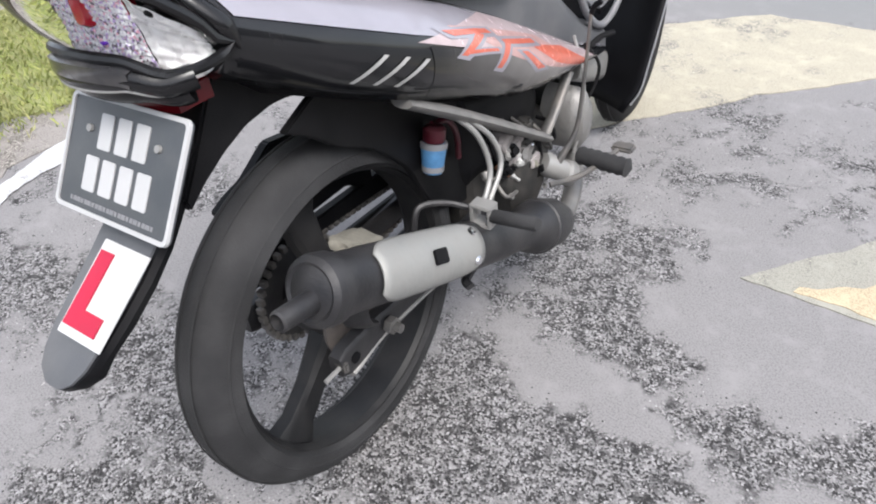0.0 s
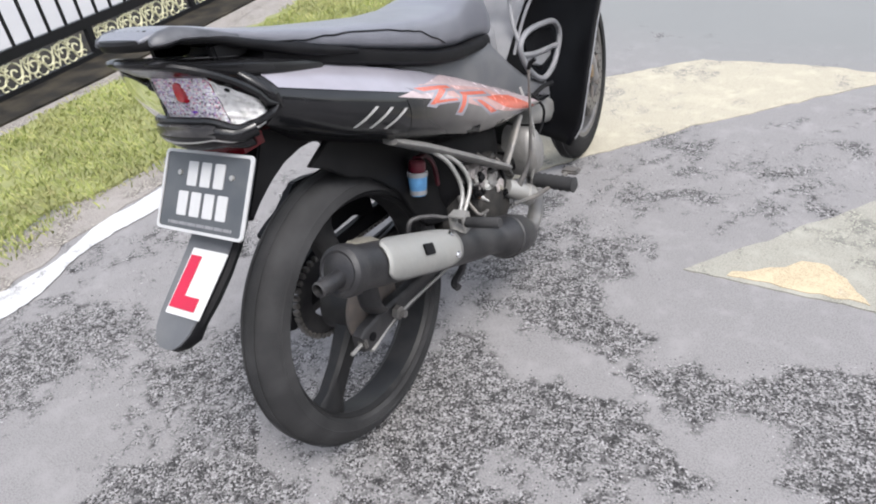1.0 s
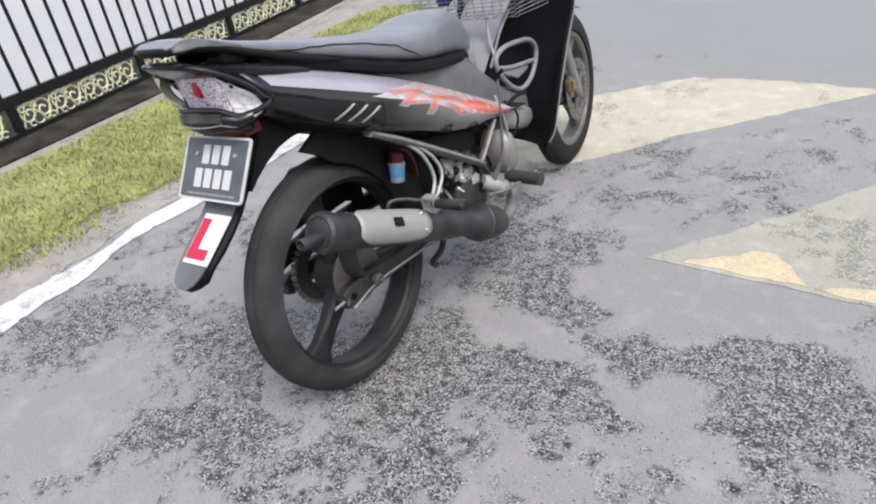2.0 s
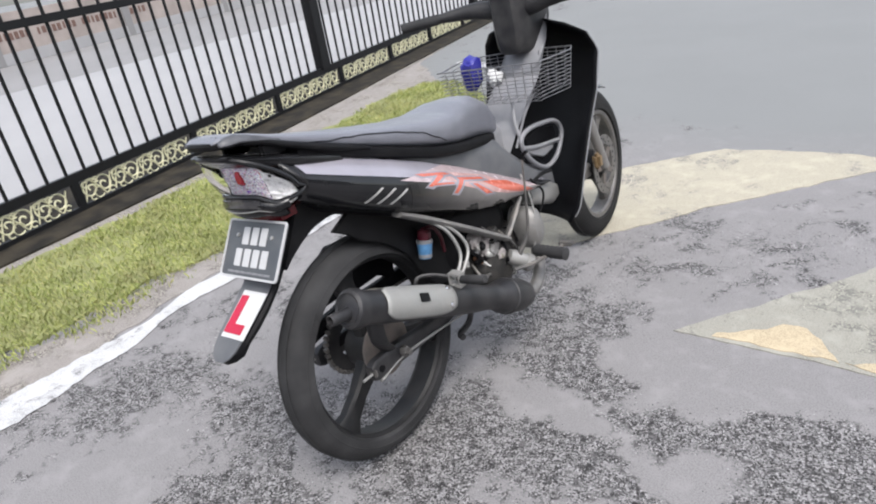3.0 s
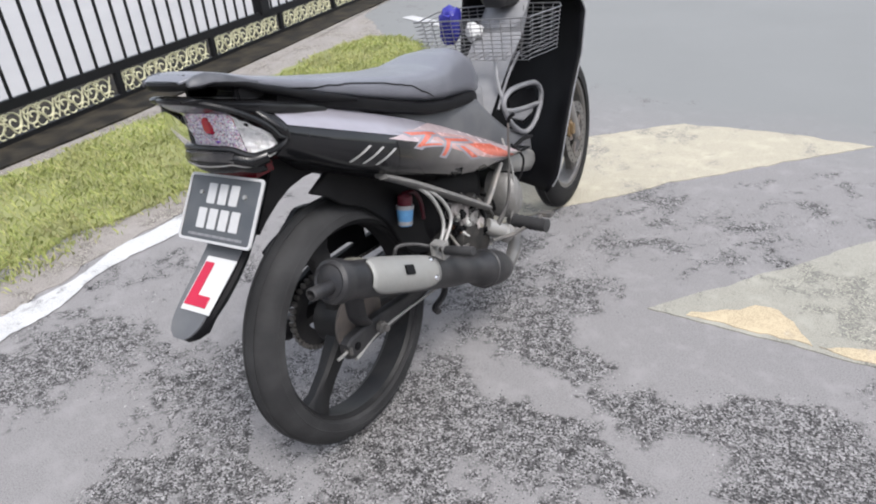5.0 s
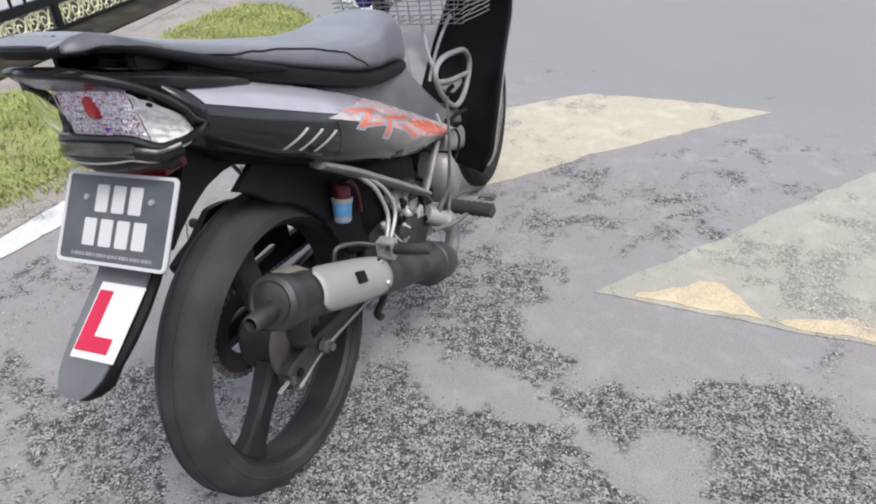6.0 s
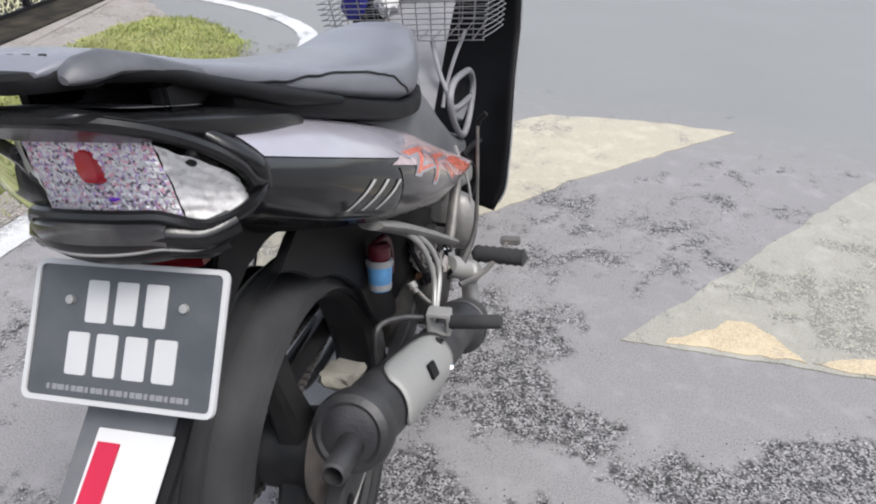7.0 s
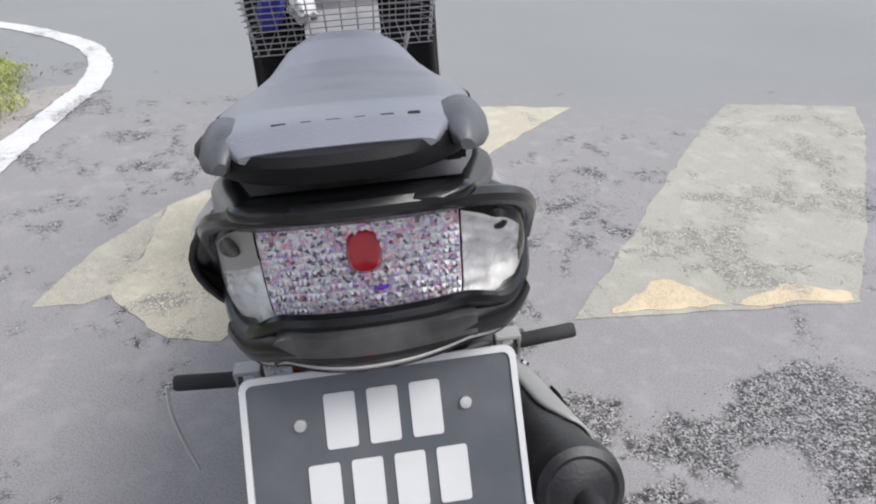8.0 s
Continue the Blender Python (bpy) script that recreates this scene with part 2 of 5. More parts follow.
MAROON = mat("dark_red_plastic", (0.07, 0.004, 0.012), 0.4, var=0.3, bump=0.05, dust=0.15)
RED = mat("red_sticker", (0.4, 0.005, 0.035), 0.4, var=0.15, bump=0.03)
ORANGE = mat("orange_red_decal", (0.48, 0.115, 0.075), 0.25, var=0.3, scale=60, bump=0.02, coat=0.3)
PINK = mat("faded_pink_decal", (0.42, 0.335, 0.345), 0.25, metal=0.1, var=0.25, scale=50, bump=0.02, coat=0.3)
CORAL = mat("faded_coral_decal", (0.46, 0.28, 0.265), 0.25, metal=0.1, var=0.4, scale=45, bump=0.02, coat=0.3)
PALE = mat("pale_decal_and_sky_sheen", (0.3, 0.287, 0.325), 0.22, metal=0.2, var=0.12, bump=0.02, coat=0.3)
PLATEW = mat("plate_white", (0.43, 0.43, 0.435), 0.4, var=0.12, bump=0.05)
PLATE = mat("plate_black", (0.05, 0.055, 0.062), 0.35, var=0.15, bump=0.05, dust=0.1)
REDBULB = mat("red_bulb_cover", (0.42, 0.008, 0.022), 0.12, var=0.3, scale=60, bump=0.02, coat=0.5)
REDLENS = mat("red_lens", (0.09, 0.003, 0.006), 0.2, var=0.2, bump=0.02, coat=0.15, spec=0.3)
AMBER = mat("amber_bulb", (0.6, 0.42, 0.33), 0.2, var=0.2, bump=0.02)
CLEAR = lens_mat("clear_lens", (0.97, 0.97, 0.98))
REFLECTOR = mat("lamp_reflector", (0.9, 0.88, 0.89), 0.14, metal=0.15, var=0.35, scale=140, bump=0.9, bscale=300)
# reflections painted in: each cell's colour stands for surroundings or the red cover
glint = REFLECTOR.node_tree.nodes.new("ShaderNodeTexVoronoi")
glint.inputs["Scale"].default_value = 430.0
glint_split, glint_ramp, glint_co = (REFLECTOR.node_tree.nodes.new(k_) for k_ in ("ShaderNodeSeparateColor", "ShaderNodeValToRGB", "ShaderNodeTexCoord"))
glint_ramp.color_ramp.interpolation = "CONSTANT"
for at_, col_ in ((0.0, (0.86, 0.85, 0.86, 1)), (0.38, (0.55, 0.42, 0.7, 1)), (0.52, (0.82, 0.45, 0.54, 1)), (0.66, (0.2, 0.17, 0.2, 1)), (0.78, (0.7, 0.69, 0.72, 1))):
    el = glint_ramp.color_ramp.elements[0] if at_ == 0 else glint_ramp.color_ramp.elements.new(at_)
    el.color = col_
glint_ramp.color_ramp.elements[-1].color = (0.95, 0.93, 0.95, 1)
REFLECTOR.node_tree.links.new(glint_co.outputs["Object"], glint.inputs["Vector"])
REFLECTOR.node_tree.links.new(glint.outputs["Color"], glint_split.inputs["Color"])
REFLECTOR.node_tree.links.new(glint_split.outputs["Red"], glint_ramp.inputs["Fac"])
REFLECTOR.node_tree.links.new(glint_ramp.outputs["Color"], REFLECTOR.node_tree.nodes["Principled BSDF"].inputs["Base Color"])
VIOLET = mat("violet_glass", (0.16, 0.03, 0.55), 0.15, var=0.2, bump=0.02, coat=0.4)
BLUE = mat("blue_label", (0.06, 0.17, 0.33), 0.4, var=0.5, scale=60, bump=0.02)
BLUEBAG = mat("blue_plastic_film", (0.03, 0.03, 0.24), 0.25, var=0.4, scale=40, bump=0.3, bscale=60)
GREYPL = mat("grey_plastic", (0.185, 0.187, 0.2), 0.5, var=0.2, bump=0.15, dust=0.2)
GREYDK = mat("mid_grey_plastic", (0.085, 0.088, 0.096), 0.5, var=0.15, bump=0.15, dust=0.15)
DARKGREY = mat("dark_grey_plastic", (0.02, 0.02, 0.022), 0.55, var=0.2, bump=0.15, dust=0.1, spec=0.3)
BRASS = mat("gold_anodised", (0.24, 0.165, 0.085), 0.5, metal=0.4, var=0.5, scale=60, bump=0.4, dust=0.5, dusty=(0.16, 0.12, 0.1))
BEAM = mat("dusty_grey_steel", (0.17, 0.165, 0.16), 0.6, metal=0.3, var=0.4, scale=28, bump=0.35, dust=0.4, dusty=(0.26, 0.24, 0.22))
ENGINE = mat("sooty_cast_alloy", (0.03, 0.029, 0.028), 0.6, metal=0.4, var=0.6, scale=35, bump=0.5, bscale=160, dust=0.25, dusty=(0.12, 0.1, 0.085))
REDBAG = mat("red_plastic_film", (0.28, 0.02, 0.025), 0.35, var=0.4, scale=20, bump=0.3, bscale=40)
# ground mirrored in the gloss, painted: dark at the rear, paler forward
GROUND_SHEEN = mat("ground_reflection_film", (0.27, 0.252, 0.242), 0.2, metal=0.0, spec=0.3, var=0.55, scale=9, bump=0.02, coat=0.3)
fade = GROUND_SHEEN.node_tree.nodes.new("ShaderNodeSeparateXYZ")
where = GROUND_SHEEN.node_tree.nodes.new("ShaderNodeTexCoord")
ramp_ = GROUND_SHEEN.node_tree.nodes.new("ShaderNodeMapRange")
blend = GROUND_SHEEN.node_tree.nodes.new("ShaderNodeMix")
blend.data_type = "RGBA"
ramp_.inputs["From Min"].default_value, ramp_.inputs["From Max"].default_value = 0.1, 0.5
GROUND_SHEEN.node_tree.links.new(where.outputs["Object"], fade.inputs["Vector"])
GROUND_SHEEN.node_tree.links.new(fade.outputs["Y"], ramp_.inputs["Value"])
GROUND_SHEEN.node_tree.links.new(ramp_.outputs["Result"], blend.inputs["Factor"])
sheen_b = GROUND_SHEEN.node_tree.nodes["Principled BSDF"]
GROUND_SHEEN.node_tree.links.new(sheen_b.inputs["Base Color"].links[0].from_socket, blend.inputs["B"])
blend.inputs["A"].default_value = (0.012, 0.012, 0.013, 1)
GROUND_SHEEN.node_tree.links.new(blend.outputs["Result"], sheen_b.inputs["Base Color"])
HUBGREY = mat("dull_wheel_grey", (0.12, 0.117, 0.115), 0.45, metal=0.4, var=0.5, scale=30, bump=0.15, dust=0.4, dusty=(0.2, 0.17, 0.14))
GRIME = mat("cream_road_grime", (0.16, 0.15, 0.125), 0.85, var=0.5, scale=90, bump=0.7, bscale=160)
BOWL = mat("indicator_reflector_bowl", (0.88, 0.86, 0.85), 0.28, metal=0.15, var=0.4, scale=90, bump=1.0, bscale=110)
SHIELDM = mat("dented_aluminium_shield", (0.3, 0.3, 0.29), 0.62, metal=0.35, var=0.3, scale=24, bump=0.5, bscale=55, dust=0.45, dusty=(0.2, 0.185, 0.17))
DRUM = mat("rusty_brown_drum", (0.13, 0.115, 0.105), 0.75, metal=0.2, var=0.45, scale=25, bump=0.4, dust=0.5, dusty=(0.2, 0.15, 0.125))
LIP = mat("lamp_surround_plastic", (0.008, 0.008, 0.009), 0.22, var=0.3, bump=0.06, dust=0.05, dusty=(0.1, 0.1, 0.1), spec=0.36)
CHIN = mat("smoky_gloss_panel", (0.03, 0.03, 0.033), 0.14, var=0.3, bump=0.03, dust=0.25, spec=0.6)
CRUST = mat("crusted_alloy", (0.36, 0.33, 0.32), 0.6, metal=0.2, var=0.7, scale=60, bump=0.8, bscale=140, dust=0.5, dusty=(0.06, 0.05, 0.045))
RUST = mat("rusty_steel", (0.2, 0.1, 0.06), 0.75, metal=0.3, var=0.4, scale=40, bump=0.4)


# ---- mesh helpers ----
def part(name, bm, material, parent=None, label="", smooth=True, at=None):
    me = bpy.data.meshes.new(name)
    bmesh.ops.recalc_face_normals(bm, faces=bm.faces)
    bm.to_mesh(me)
    bm.free()
    me.materials.append(material)
    if smooth:
        me.polygons.foreach_set("use_smooth", [True] * len(me.polygons))
        me.set_sharp_from_angle(angle=radians(38))
    ob = new(name, me)
    ob.parent = parent
    if at is not None:
        ob.matrix_basis = at
    if label:
        ob["label"] = label
    return ob


def empty(name, m, label, category, group="", kind=""):
    ob = new(name)
    ob.empty_display_size = 0.1
    ob.matrix_basis = m
    return tagged(ob, label, category, group, kind)


def loft(rings, caps=True, ring_closed=True, bm=None):
    bm = bm or bmesh.new()
    rows = [[bm.verts.new(p) for p in r] for r in rings]
    n = len(rows[0])
    for a, b in zip(rows, rows[1:]):
        for i in range(n if ring_closed else n - 1):
            j = (i + 1) % n
            bm.faces.new((a[i], a[j], b[j], b[i]))
    if caps and ring_closed:
        bm.faces.new(rows[0])
        bm.faces.new(rows[-1])
    return bm


def oval(y, zt, zb, hw, px=0.6, pz=0.7, n=28, cx=0.0):
    """A rounded section across the bike at y."""
    zc, hh, out = (zt + zb) / 2, (zt - zb) / 2, []
    for i in range(n):
        a = 2 * math.pi * i / n
        c, s = math.cos(a), math.sin(a)
        out.append((cx + hw * math.copysign(abs(c) ** px, c), y, zc + hh * math.copysign(abs(s) ** pz, s)))
    return out


def table(rows, y):
    """Smooth reading of rows (y, a, b, ...) at y."""
    for p, q in zip(rows, rows[1:]):
        if y <= q[0]:
            f = max(0.0, (y - p[0]) / (q[0] - p[0]))
            return [u + (v - u) * f for u, v in zip(p[1:], q[1:])]
    return list(rows[-1][1:])


def steps(a, b, n):
    return [a + (b - a) * i / n for i in range(n + 1)]


def curve_through(pts, k=6, closed=False):
    P = [Vector(p) for p in pts]
    out, n = [], len(P)
    for i in range(n if closed else n - 1):
        p1, p2 = P[i], P[(i + 1) % n]
        p0 = P[i - 1] if closed or i else p1 * 2 - p2
        p3 = P[(i + 2) % n] if closed or i + 2 < n else p2 * 2 - p1
        for s in range(k):
            t = s / k
            out.append(0.5 * (2 * p1 + (p2 - p0) * t + (2 * p0 - 5 * p1 + 4 * p2 - p3) * t * t + (3 * p1 - p0 - 3 * p2 + p3) * t ** 3))
    if not closed:
        out.append(P[-1])
    return out


def tube(pts, r, n=10, k=6, closed=False, bm=None, flat=1.0):
    """A round bar along a smooth line. flat: how much thinner it is one way; r may be a list, one for each given point."""
    line = curve_through(pts, k, closed) if k > 1 else [Vector(p) for p in pts]
    rr = r if isinstance(r, (list, tuple)) else [r] * len(pts)
    side, rings = None, []
    for i, p in enumerate(line):
        a, b = line[i - 1 if i or closed else 0], line[(i + 1) % len(line) if closed or i + 1 < len(line) else i]
        d = (b - a).normalized()
        if side is None:
            side = d.cross(Vector((0, 0, 1)) if abs(d.z) < 0.9 else Vector((1, 0, 0)))
        side = (side - d * side.dot(d)).normalized()
        up_ = d.cross(side)
        f = i / max(k, 1) if k > 1 else i
        q = min(int(f), len(rr) - 1)
        rad = rr[q] + (rr[min(q + 1, len(rr) - 1)] - rr[q]) * (f - q)
        rings.append([p + (side * math.cos(2 * math.pi * j / n) + up_ * flat * math.sin(2 * math.pi * j / n)) * rad for j in range(n)])
    if closed:
        rings.append(rings[0])
    bm = loft(rings, caps=not closed, bm=bm)
    if closed:
        bmesh.ops.remove_doubles(bm, verts=bm.verts, dist=1e-6)
    return bm


def lathe(profile, n=48, axis="X", closed=False, bm=None, m=None):
    """Turn a profile of (radius, along) round an axis."""
    bm = bm or bmesh.new()
    rows = []
    for i in range(n):
        a = 2 * math.pi * i / n
        row = []
        for r, l in profile:
            p = Vector((l, r * math.cos(a), r * math.sin(a)))
            if axis == "Z":
                p = Vector((p.y, p.z, p.x))
            row.append(bm.verts.new(m @ p if m else p))
        rows.append(row)
    k = len(profile)
    for i in range(n):
        a, b = rows[i], rows[(i + 1) % n]
        for j in range(k if closed else k - 1):
            jj = (j + 1) % k
            bm.faces.new((a[j], a[jj], b[jj], b[j]))
    if not closed:
        for j in (0, k - 1):
            if profile[j][0] > 1e-6:
                bm.faces.new([r[j] for r in rows])
    bmesh.ops.remove_doubles(bm, verts=bm.verts, dist=1e-6)
    return bm


def along(a, b):
    """A pose at a whose x axis points to b."""
    d = Vector(b) - Vector(a)
    return Matrix.Translation(a) @ d.to_track_quat("X", "Z").to_matrix().to_4x4()


def slab(poly, thick, m, bevel=0.0, bm=None, seg=2):
    """A flat polygon (a, b), thick along its normal (the x axis of m; a along y, b along z), with rounded edges."""
    own = bmesh.new()
    f = [own.verts.new((-thick / 2, a, b)) for a, b in poly]
    g = [own.verts.new((thick / 2, a, b)) for a, b in poly]
    own.faces.new(f)
    own.faces.new(g)
    for i in range(len(poly)):
        j = (i + 1) % len(poly)
        own.faces.new((f[i], f[j], g[j], g[i]))
    bmesh.ops.recalc_face_normals(own, faces=own.faces)
    if bevel:
        bmesh.ops.bevel(own, geom=own.edges[:], offset=bevel, segments=seg, affect="EDGES", clamp_overlap=True)
    own.transform(m)
    if bm is None:
        return own
    tmp = bpy.data.meshes.new("tmp")
    own.to_mesh(tmp)
    bm.from_mesh(tmp)
    bpy.data.meshes.remove(tmp)
    own.free()
    return bm


def box(c, size, bevel=0.004, m=None, bm=None):
    a, b = size[1] / 2, size[2] / 2
    return slab([(-a, -b), (a, -b), (a, b), (-a, b)], size[0], (m or Matrix()) @ Matrix.Translation(c), bevel, bm)


# ---- ground, paint, grass ----
def sheet(name, poly, z, material, label, kind="structure", thick=0.0, category="ground"):
    bm = bmesh.new()
    bot = [bm.verts.new((x, y, z)) for x, y in poly]
    bm.faces.new(bot)
    if thick:
        ext = bmesh.ops.extrude_face_region(bm, geom=bm.faces[:])
        for v in ext["geom"]:
            if isinstance(v, bmesh.types.BMVert):
                v.co.z += thick
    bmesh.ops.triangulate(bm, faces=bm.faces)
    return tagged(part(name, bm, material, smooth=False), label, category, kind=kind)


ROUND = [(300 * math.cos(2 * math.pi * i / 64), 300 * math.sin(2 * math.pi * i / 64)) for i in range(64)]
sheet("ground", ROUND, 0.0, ASPHALT, "worn grey asphalt car park with bare gravelly patches")

def ragged(poly, amp, step=0.035):
    """The same outline with a worn, uneven edge."""
    out = []
    for (x0, y0), (x1, y1) in zip(poly, poly[1:] + poly[:1]):
        ln = math.hypot(x1 - x0, y1 - y0)
        n = max(1, int(ln / step))
        for i in range(n):
            x, y = x0 + (x1 - x0) * i / n, y0 + (y1 - y0) * i / n
            d = amp * (noise.noise(Vector((x * 9, y * 9, 1))) + 0.6 * noise.noise(Vector((x * 31, y * 31, 2))))
            out.append((x - (y1 - y0) / ln * d, y + (x1 - x0) / ln * d))
    return out


sheet("road_marking", ragged([(-0.655, 1.16), (-0.53, 1.035), (-0.45, 0.965), (-0.33, 0.96), (0.03, 1.53), (0.24, 1.86), (0.47, 2.17), (0.89, 2.695), (0.50, 2.69), (0.09, 2.62), (-0.16, 2.34), (-0.535, 1.82), (-0.665, 1.65), (-0.64, 1.35)], 0.017, 0.022), -0.002,
      PAINT_CREAM, "worn cream painted road stripe on asphalt", thick=0.005, category="road marking")
sheet("road_marking", ragged([(-0.83, 1.1), (-0.707, 1.112), (-0.655, 1.16), (-0.64, 1.35), (-0.665, 1.65), (-0.76, 1.437), (-0.806, 1.284)], 0.014, 0.025), -0.0025,
      PAINT_FADED, "faded foot of the cream road stripe", thick=0.004, category="road marking")
sheet("road_marking", ragged([(0.535, 1.044), (1.335, 1.12), (1.63, 1.57), (2.17, 2.44), (2.32, 2.77), (1.96, 2.785), (1.67, 2.77), (1.55, 2.62), (1.33, 2.3), (1.08, 1.91), (0.74, 1.36)], 0.009, 0.025), -0.002,
      PAINT_WORN, "worn grey-cream painted road stripe on asphalt", thick=0.005, category="road marking")
for foot in ([(0.64, 1.072), (0.965, 1.103), (0.9, 1.19), (0.85, 1.225), (0.79, 1.215), (0.71, 1.14)], [(0.975, 1.104), (1.32, 1.125), (1.35, 1.17), (1.17, 1.205), (1.06, 1.15)]):
    sheet("road_marking", ragged(foot, 0.014, 0.016), 0.0, PAINT_OCHRE, "ochre paint left along the foot of a stripe", thick=0.005, category="road marking")

LINE = [(-0.62, -2.6), (-0.86, -1.4), (-1.05, -0.4), (-1.1, 0.03), (-1.2, 0.36), (-1.215, 0.6), (-1.31, 1.4), (-1.375, 1.95), (-1.40, 2.5), (-1.42, 2.95), (-1.53, 3.35), (-1.75, 3.68), (-2.05, 3.92), (-2.45, 4.13), (-3.1, 4.35)]


def ribbon(line, width, z):
    pts = curve_through([(x, y, 0) for x, y in line], 40)
    bm, rows = bmesh.new(), []
    for i, p in enumerate(pts):
        d = (pts[min(i + 1, len(pts) - 1)] - pts[max(i - 1, 0)]).normalized()
        s = Vector((-d.y, d.x, 0)) * width / 2 * (1 - 0.5 * math.exp(-((p.y - 0.22) / 0.13) ** 2)) * (1 + 0.42 * max(0.0, min(1.0, (0.12 - p.y) / 0.4)))
        wl, wr = (1 + 0.16 * noise.noise(p * 5 + o_) + 0.16 * noise.noise(p * 17 + o_) + 0.12 * noise.noise(p * 43 + o_) for o_ in (Vector((0, 0, 0)), Vector((7, 3, 1))))
        rows.append([bm.verts.new((p + s * wl).to_tuple()[:2] + (z,)), bm.verts.new((p - s * wr).to_tuple()[:2] + (z,))])
    for a, b in zip(rows, rows[1:]):
        bm.faces.new((a[0], a[1], b[1], b[0]))
    return bm


tagged(part("edge_line", ribbon(LINE, 0.122, 0.004), PAINT_WHITE, smooth=False), "worn white painted edge line curving round the grass", "road marking", kind="structure")

TURF = [(-0.95, -2.6), (-1.2, -1.3), (-1.46, -0.3), (-1.40, 0.0), (-1.46, 0.35), (-1.41, 0.65), (-1.5, 1.4), (-1.58, 2.1), (-1.66, 2.75), (-1.9, 3.2), (-2.3, 3.5), (-2.55, 3.64), (-2.8, 3.58),
        (-2.88, 3.2), (-2.8, 2.85), (-2.66, 2.4), (-2.6, 1.7), (-2.6, 1.2), (-2.46, 0.46), (-2.34, -0.13), (-2.06, -1.2), (-1.66, -2.6)]
sheet("turf", ragged([(x - 0.06 if x > -1.75 else x, y) for x, y in TURF], 0.05, 0.05), 0.0, SOIL, "thin worn turf beside the fence", thick=0.012)


VERGE = [(x - 0.07, y) for x, y in LINE[1:10]] + [(x - 0.05 if y > 0.3 else x + 0.02, y) for x, y in reversed(TURF[1:9])]
sheet("verge", ragged(VERGE, 0.03), 0.0, SAND, "bare sandy verge between the white line and the grass", thick=0.003, category="verge")


BANK = [(-1.6, -2.6), (-2.0, -1.2), (-2.28, -0.13), (-2.4, 0.46), (-2.54, 0.9), (-2.62, 1.7), (-2.62, 2.4), (-2.75, 2.9), (-2.8, 3.3), (-2.7, 3.6), (-2.9, 3.75), (-3.6, 4.3), (-4.4, 6.2), (-4.45, 6.6), (-3.6, 4.02), (-3.24, 2.9), (-3.0, 2.1), (-2.76, 1.28), (-2.58, 0.46), (-2.46, -0.13), (-2.17, -1.2), (-1.77, -2.6)]
sheet("verge", ragged(BANK, 0.03), 0.0, SAND, "bare grey sandy soil between the railing and the grass", thick=0.004, category="verge")


def inside(x, y, poly):
    odd = False
    for (x0, y0), (x1, y1) in zip(poly, poly[1:] + poly[:1]):
        if (y0 > y) != (y1 > y) and x < x0 + (y - y0) / (y1 - y0) * (x1 - x0):
            odd = not odd
    return odd


def grass():
    rng = random.Random(4)
    V, F = [], []
    while len(F) < 80000:
        x, y = rng.uniform(-3.4, -0.95), rng.uniform(-2.0, 3.75)
        wob = 0.1 * noise.noise(Vector((x * 4, y * 4, 8))) + 0.07 * noise.noise(Vector((x * 13, y * 13, 5))) + abs(rng.gauss(0, 0.045))
        if not inside(x - wob, y, TURF) or noise.noise(Vector((x * 2.2, y * 2.2, 3))) < rng.uniform(-1.0, -0.1):
            continue
        h, a, w = rng.uniform(0.008, 0.03), rng.uniform(0, 6.28), rng.uniform(0.0016, 0.0034)
        lean, k = rng.uniform(0.2, 1.1) * h, len(V)
        c, s = math.cos(a), math.sin(a)
        V += [(x - s * w, y + c * w, 0.01), (x + s * w, y - c * w, 0.01), (x + c * lean * 0.4 + s * w * 0.7, y + s * lean * 0.4 - c * w * 0.7, 0.01 + h * 0.7),
              (x + c * lean, y + s * lean, 0.01 + h)]
        F += [(k, k + 1, k + 2), (k, k + 2, k + 3)]
    me = bpy.data.meshes.new("grass")
    me.from_pydata(V, [], F)
    me.materials.append(GRASS)
    return tagged(new("grass", me), "short yellow-green grass blades on worn turf", "grass", kind="stuff")


grass()

# ---- fence: a line x = FX(y), its own axis along +u ----
FENCE = pose(-2.70, 0, 0, 0, 0, math.degrees(math.atan(0.305)))
U0, U1 = -3.2, 10.5
# near-black brown strip, mottled paler, under and behind the railing
sheet("kerb", [(-1.7, -2.9), (-2.15, -1.2), (-2.44, -0.13), (-2.56, 0.46), (-2.74, 1.28), (-2.98, 2.1), (-3.22, 2.9), (-3.55, 3.9), (-4.6, 7.2), (-5.6, 10.4), (-6.7, 10.3), (-3.55, 0.1), (-2.7, -2.9)], 0.0, KERB,
      "very dark mottled brown strip under the fence", thick=0.016, category="kerb")
fence = empty("fence", FENCE, "black iron railing with cream scrollwork along its foot", "fence", kind="structure")
for name, z, h, w in (("top_rail", 1.07, 0.045, 0.03), ("middle_rail", 0.21, 0.055, 0.035), ("bottom_rail", 0.028, 0.03, 0.03)):
    part(name, box((0, (U0 + U1) / 2, z), (w, U1 - U0, h), 0.003), IRON, fence)
bar = part("bar", box((0, 0, 0.79), (0.016, 0.016, 1.12), 0.002), IRON, fence)
u = 0.1046 - 0.1229 * 26
k = 0
while u < U1:
    b2 = bar if k == 0 else bar.copy()
    if k:
        scene.collection.objects.link(b2)
    b2.location = (0, u, 0)
    u += 0.1229
    k += 1
post = part("post", box((0, 0, 0.8275), (0.07, 0.13, 1.225), 0.006), IRON, fence, "wide black iron post")
post.location = (0, 3.29, 0)
for uu in (-0.45, 6.9):
    p2 = post.copy()
    scene.collection.objects.link(p2)
    p2.location = (0, uu, 0)
STUB = 0.97
